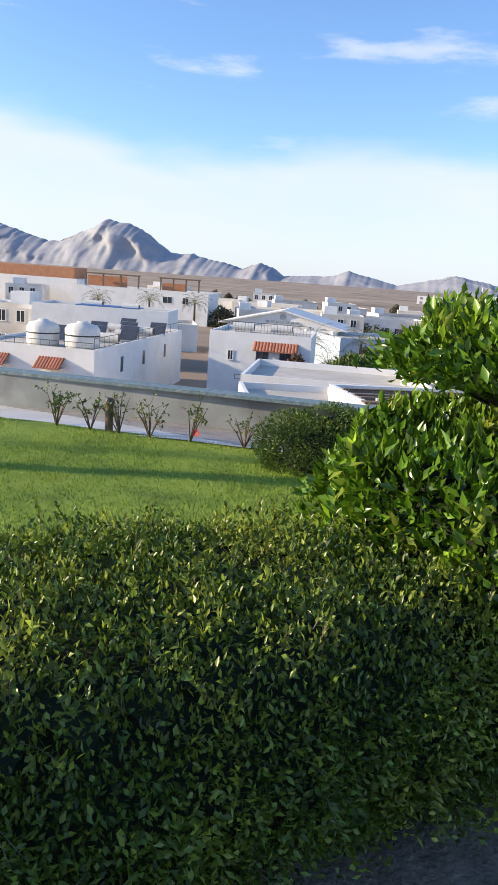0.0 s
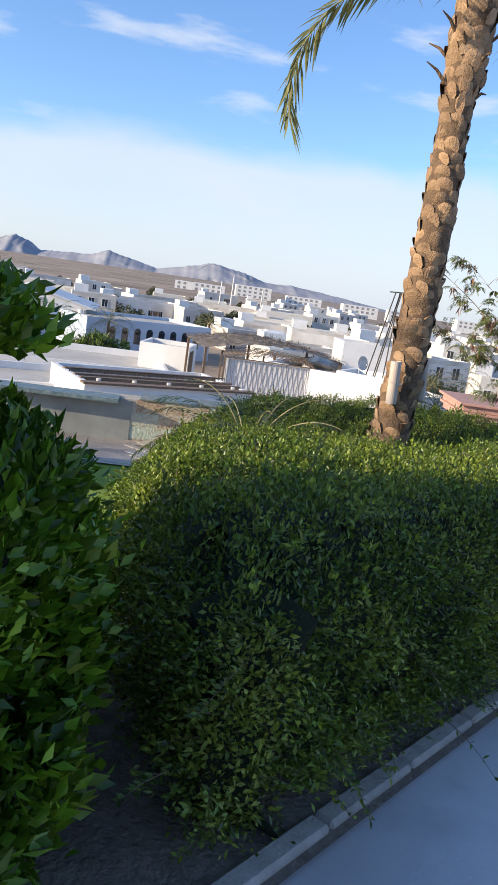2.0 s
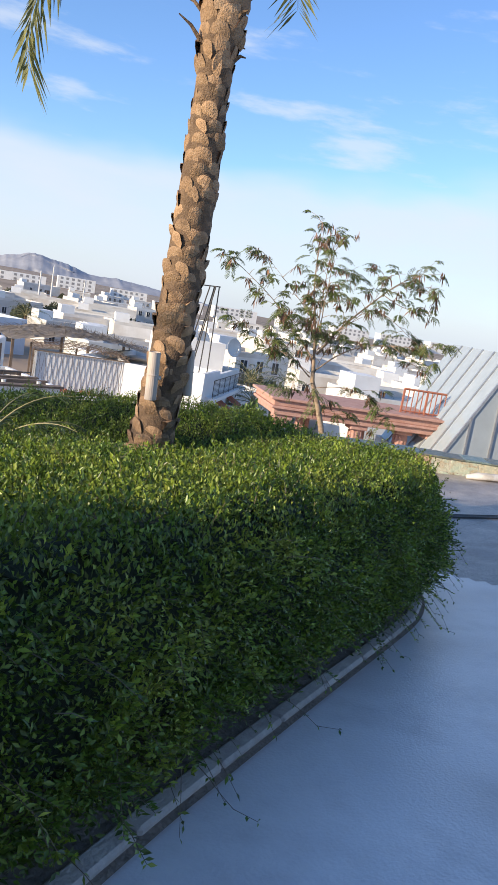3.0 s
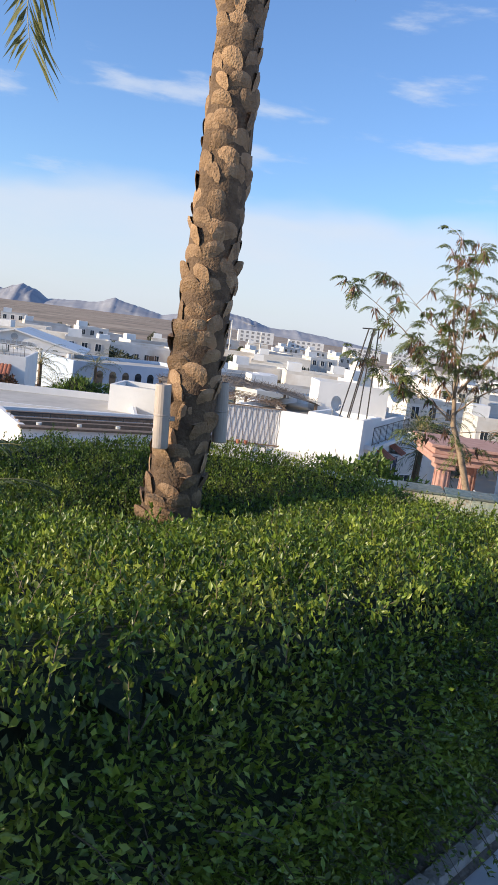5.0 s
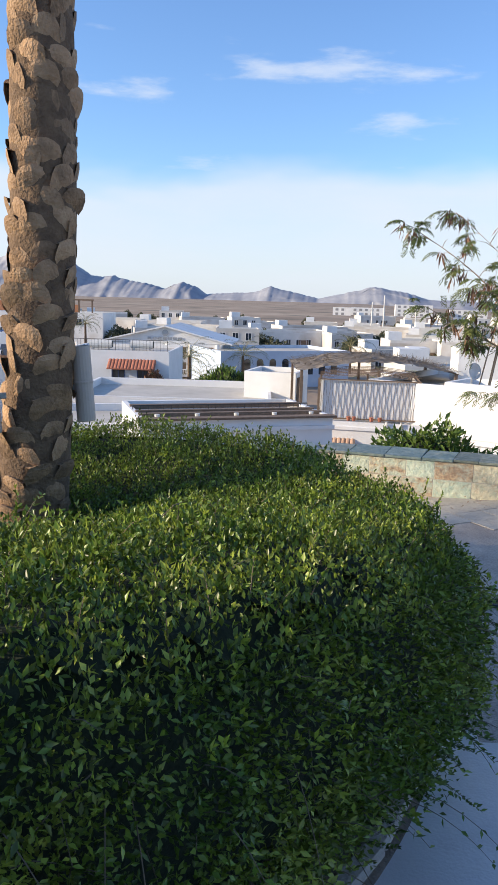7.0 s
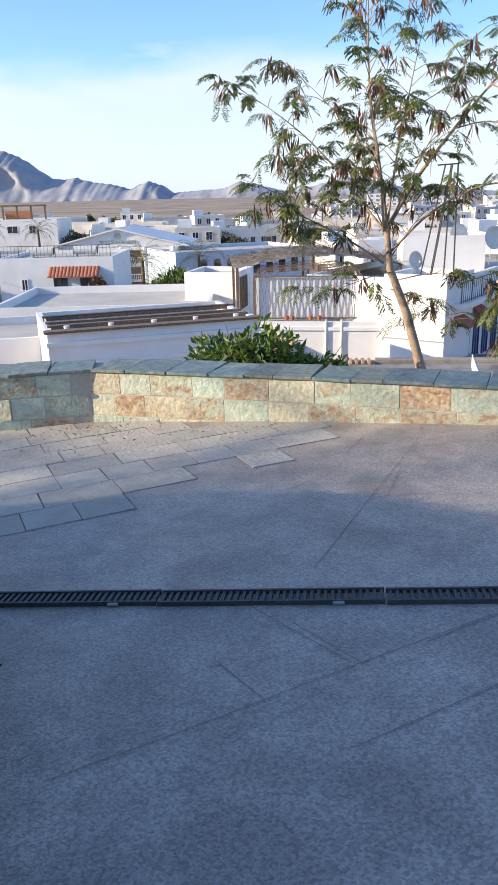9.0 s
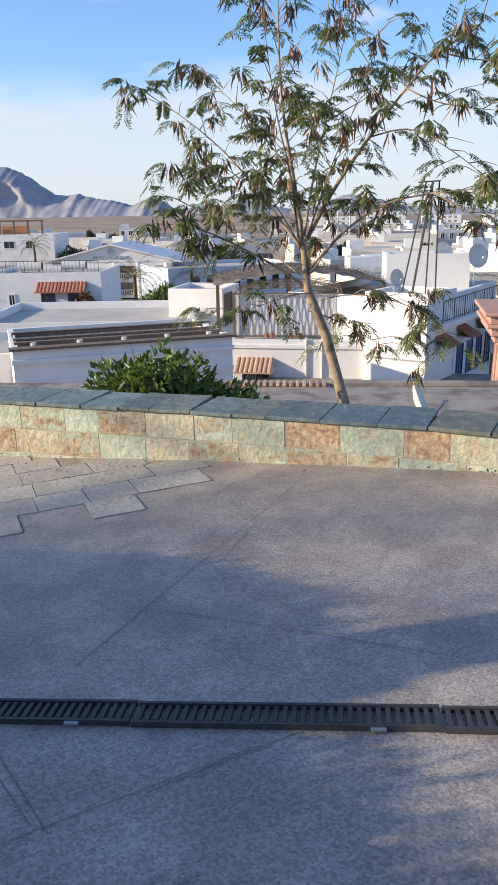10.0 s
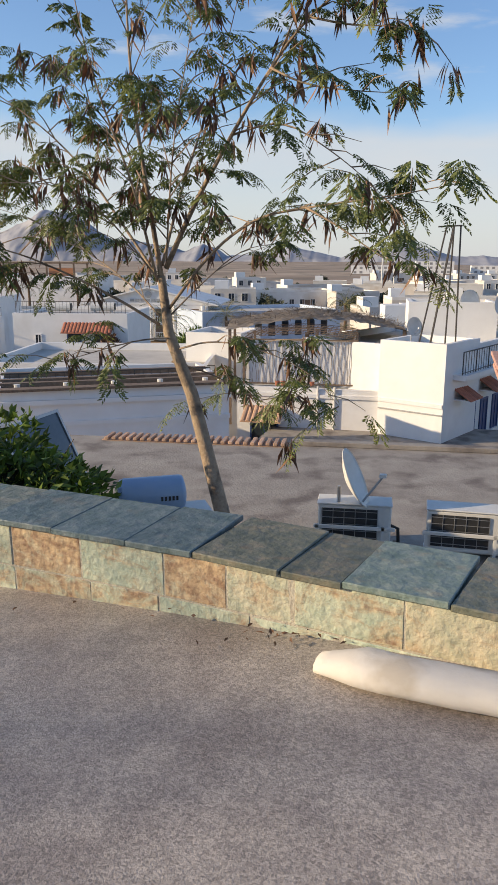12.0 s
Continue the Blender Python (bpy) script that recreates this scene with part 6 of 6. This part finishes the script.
def build_wall():
    rng = np.random.default_rng(9)
    root = tagged(new("wall_terrace"), "low terrace wall faced with green and rust slate blocks under dark slate coping", "wall", kind="structure")
    body_v, body_f = [], []
    pts = np.array(WALL)
    d = np.r_[0, np.cumsum(np.linalg.norm(np.diff(pts, axis=0), axis=1))]

    def at(s):
        x, y = np.interp(s, d, pts[:, 0]), np.interp(s, d, pts[:, 1])
        k = min(max(int(np.searchsorted(d, s)) - 1, 0), len(pts) - 2)
        t = (pts[k + 1] - pts[k]) / np.linalg.norm(pts[k + 1] - pts[k])
        return x, y, t

    for i in range(len(pts)):
        x, y = pts[i]
        t0 = pts[min(i + 1, len(pts) - 1)] - pts[max(i - 1, 0)]
        t0 /= np.linalg.norm(t0)
        nx, ny = -t0[1], t0[0]
        for o, z in ((0.003, -1.2), (0.003, wall_top(x) - 0.03), (0.42, wall_top(x) - 0.03), (0.42, -1.2)):
            body_v.append((x + nx * o, y + ny * o, z))
    for i in range(len(pts) - 1):
        for k in range(3):
            a = i * 4 + k
            body_f.append((a, a + 4, a + 5, a + 1))
    core = mesh_ob("masonry", body_v, body_f, M_MORTAR, root)
    sizes = [box_mesh("stone", (w, 0.03, 0.196), M_SLATE) for w in (0.30, 0.36, 0.40, 0.44)]
    widths = (0.30, 0.36, 0.40, 0.44)
    s_corner = d[2]
    for course in range(4):
        for lo, hi in ((d[1] - 3.2, s_corner), (s_corner, d[-1])):
            s = lo + rng.uniform(-0.25, 0)
            while s < hi:
                k = int(rng.integers(4))
                w = widths[k]
                c = s + w / 2
                if c - w / 2 < lo - 0.3 or c + w / 2 > hi + 0.02:
                    if c + w / 2 > hi + 0.02:
                        break
                x, y, t = at(c)
                z = wall_top(x) - 0.03 - 0.1 - course * 0.203
                if z + 0.1 > ground(x, y) - 0.02:
                    o = new("stone", sizes[k])
                    o.parent = root
                    push = rng.normal(0, 0.0012)
                    nx, ny = -t[1], t[0]
                    o.matrix_basis = Matrix.LocRotScale((x - nx * push, y - ny * push, z), Euler((rng.normal(0, 0.006), math.atan(-0.017), math.atan2(t[1], t[0]) + rng.normal(0, 0.002))), None)
                s += w + 0.005
    cop = [box_mesh("coping_slab", (w, 0.5, 0.028), M_COPING, 0.004) for w in (0.26, 0.33, 0.40)]
    s = d[1] - 3.2
    while s < d[-1] - 0.3:
        k = int(rng.integers(3))
        w = (0.26, 0.33, 0.40)[k]
        x, y, t = at(s + w / 2)
        nx, ny = -t[1], t[0]
        o = new("coping_slab", cop[k])
        o.parent = root
        o.matrix_basis = Matrix.LocRotScale((x - nx * 0.025, y - ny * 0.025, wall_top(x) - 0.012 + rng.normal(0, 0.002)), Euler((rng.normal(0, 0.008), math.atan(-0.017) + rng.normal(0, 0.006), math.atan2(t[1], t[0]) + rng.normal(0, 0.03))), None)
        s += w + 0.003
    part("coping_far", box((-9, 12.06, 0.18), (1.1, 12.5, 0.24)), M_COPING, root)
    tilt = Matrix.Translation((-9.0, 12.05, 0)) @ Matrix.Rotation(math.atan2(0.37, 13.6), 4, "Z")
    part("rendered_face", box((0, -0.012, -0.9), (10.3, 0.0, 0.2), 0, tilt), M_RENDER, root, "smooth grey render")


build_wall()


# ---- kerb stones ----
def build_kerb():
    root = tagged(new("kerb"), "narrow worn concrete kerb round the planter", "kerb", kind="structure")
    me = box_mesh("kerb_stone", (0.49, 0.075, 0.10), M_KERB, 0.012)
    line = smooth_line(KERB, 0.02)
    d = np.r_[0, np.cumsum(np.linalg.norm(np.diff(line, axis=0), axis=1))]
    s = 0.25
    while s < d[-1] - 0.25:
        x, y = np.interp(s, d, line[:, 0]), np.interp(s, d, line[:, 1])
        x0, y0 = np.interp(s - 0.24, d, line[:, 0]), np.interp(s - 0.24, d, line[:, 1])
        x1, y1 = np.interp(s + 0.24, d, line[:, 0]), np.interp(s + 0.24, d, line[:, 1])
        o = new("kerb_stone", me)
        o.parent = root
        o.matrix_basis = Matrix.LocRotScale((x, y, ground(x, y) + 0.005), Euler((0, -math.atan2(ground(x1, y1) - ground(x0, y0), 0.48), math.atan2(y1 - y0, x1 - x0))), None)
        s += 0.495


build_kerb()


# ---- drain ----
def build_drain():
    root = tagged(new("floor_drain"), "long dark iron slot drain set across the terrace", "drain", kind="structure")
    me_frame = box_mesh("frame_bar", (0.99, 0.012, 0.02), M_DRAIN, 0)
    bm = bmesh.new()
    for i in range(33):
        add_box(bm, (-0.485 + i * 0.03, 0.012, -0.008), (-0.470 + i * 0.03, 0.098, 0.006))
    add_box(bm, (-0.495, 0.005, -0.03), (0.495, 0.105, -0.02))
    me_bars = bpy.data.meshes.new("grate")
    bm.to_mesh(me_bars)
    bm.free()
    me_bars.materials.append(M_DRAIN)
    me_clip = box_mesh("clip", (0.05, 0.03, 0.014), M_STEEL, 0.003)
    for i in range(9):
        x = 5.3 + i * 0.995
        y = 8.97 - 0.04 * (x - 5.3)
        z = ground(x, y) + 0.012
        rot = lie_on(x, y) @ Matrix.Rotation(math.atan(-0.035), 4, "Z")
        for name, me, dy, dx in (("grate", me_bars, 0, 0), ("frame_bar", me_frame, -0.008, 0), ("frame_bar", me_frame, 0.1, 0), ("clip", me_clip, -0.02, 0.3)):
            o = new(name, me)
            o.parent = root
            o.matrix_basis = Matrix.Translation((x, y, z)) @ rot @ Matrix.Translation((dx, dy - 0.05, 0))


build_drain()


# ---- flagstones by the corner ----
def build_flags():
    rng = np.random.default_rng(15)
    root = tagged(new("paving"), "cracked pale flagstones in the corner by the wall", "paving", kind="structure")
    region = np.array([(1.5, 9.95), (5.6, 9.75), (6.0, 10.02), (6.55, 10.45), (6.72, 10.9), (7.2, 11.05), (7.58, 12.0), (5.4, 12.5), (1.5, 12.25)])
    sizes = [box_mesh("flagstone", (a, b, 0.024), M_FLAG, 0.0) for a, b in ((0.40, 0.34), (0.50, 0.34), (0.32, 0.34))]
    ang = radians(28)
    ca, sa = math.cos(ang), math.sin(ang)
    laid = []
    for row in range(-4, 20):
        u = -3.0 + rng.uniform(0, 0.3)
        while u < 7:
            k = int(rng.integers(3))
            a = (0.40, 0.50, 0.32)[k]
            uc, vc = u + a / 2, -2.4 + row * 0.348
            x, y = 4.0 + uc * ca - vc * sa, 10.0 + uc * sa + vc * ca
            if inside(np.array([x - sa * 0.14]), np.array([y + ca * 0.14]), region)[0]:
                laid.append((uc, vc, a))
                o = new("flagstone", sizes[k])
                o.parent = root
                o.matrix_basis = Matrix.Translation((x, y, ground(x, y) - 0.0065 + rng.normal(0, 0.001))) @ lie_on(x, y) @ Matrix.Rotation(ang + rng.normal(0, 0.014), 4, "Z")
            u += a + 0.008
    # dark bedding in the open joints
    v, f = [], []
    for uc, vc, a in laid:
        k = len(v)
        for du, dv in ((-a / 2, 0.0), (a / 2 + 0.008, 0.0), (a / 2 + 0.008, 0.348), (-a / 2, 0.348)):
            x, y = 4.0 + (uc + du) * ca - (vc + dv) * sa, 10.0 + (uc + du) * sa + (vc + dv) * ca
            v.append((x, y, ground(x, y) + 0.0025))
        f.append((k, k + 1, k + 2, k + 3))
    mesh_ob("bedding", v, f, M_SOIL, root)


build_flags()


# ---- joints and leaf litter on the terrace ----
def build_joints():
    for line in ([(6.69, 7.74), (7.11, 8.0), (7.62, 8.34), (8.21, 8.71)], [(7.11, 8.4), (7.32, 8.14)], [(7.14, 8.9), (7.62, 8.37)], [(7.63, 7.9), (7.94, 8.1), (8.11, 8.21)], [(8.24, 11.43), (7.91, 10.48), (7.48, 9.19)], [(7.83, 11.55), (7.69, 11.12)], [(7.68, 9.66), (8.23, 9.47), (8.9, 9.22)], [(8.38, 8.81), (7.91, 8.5)], [(7.4, 8.67), (7.68, 8.34)], [(7.08, 9.1), (7.22, 9.05)], [(8.05, 10.77), (7.9, 10.16)]):
        pts = smooth_line(line, 0.08)
        v, f = [], []
        for i, p in enumerate(pts):
            t = pts[min(i + 1, len(pts) - 1)] - pts[max(i - 1, 0)]
            t = t / np.linalg.norm(t)
            for sg in (-1, 1):
                x, y = p[0] - t[1] * sg * 0.0018, p[1] + t[0] * sg * 0.0018
                v.append((x, y, ground(x, y) + 0.004))
        f = [(2 * i, 2 * i + 2, 2 * i + 3, 2 * i + 1) for i in range(len(pts) - 1)]
        mesh_ob("joint", v, f, M_JOINT, floor_ob)
    rng = np.random.default_rng(55)
    c = []
    for x, y, sx, sy, n in ((5.5, 12.2, 0.25, 0.12, 60), (6.6, 11.9, 0.5, 0.2, 30), (5.2, 11.8, 0.4, 0.3, 30), (9.5, 11.42, 0.12, 0.04, 22), (8.6, 11.66, 0.5, 0.03, 8)):
        for _ in range(n):
            px, py = rng.normal(x, sx), rng.normal(y, sy)
            py = min(py, wall_y(px) - 0.03)
            c.append((px, py, ground(px, py) + 0.03))
    c = np.array(c)
    root = thing("leaf_litter", pose(0, 0, 0), "dry brown leaves and twigs blown against the wall foot", "leaf litter", kind="stuff")
    leaves_mesh("dry_leaf_scatter", c, np.concatenate([rng.normal(0, 1, (len(c), 2)), rng.normal(0, 0.15, (len(c), 1))], 1), np.tile([0, 0, 1.0], (len(c), 1)) + rng.normal(0, 0.4, c.shape), 0.035, 0.012, M_POD, root, rng)


M_JOINT = material("dark joint grime", [(0.17, 0.15, 0.13), (0.25, 0.22, 0.19)], 20, 0.95)
build_joints()
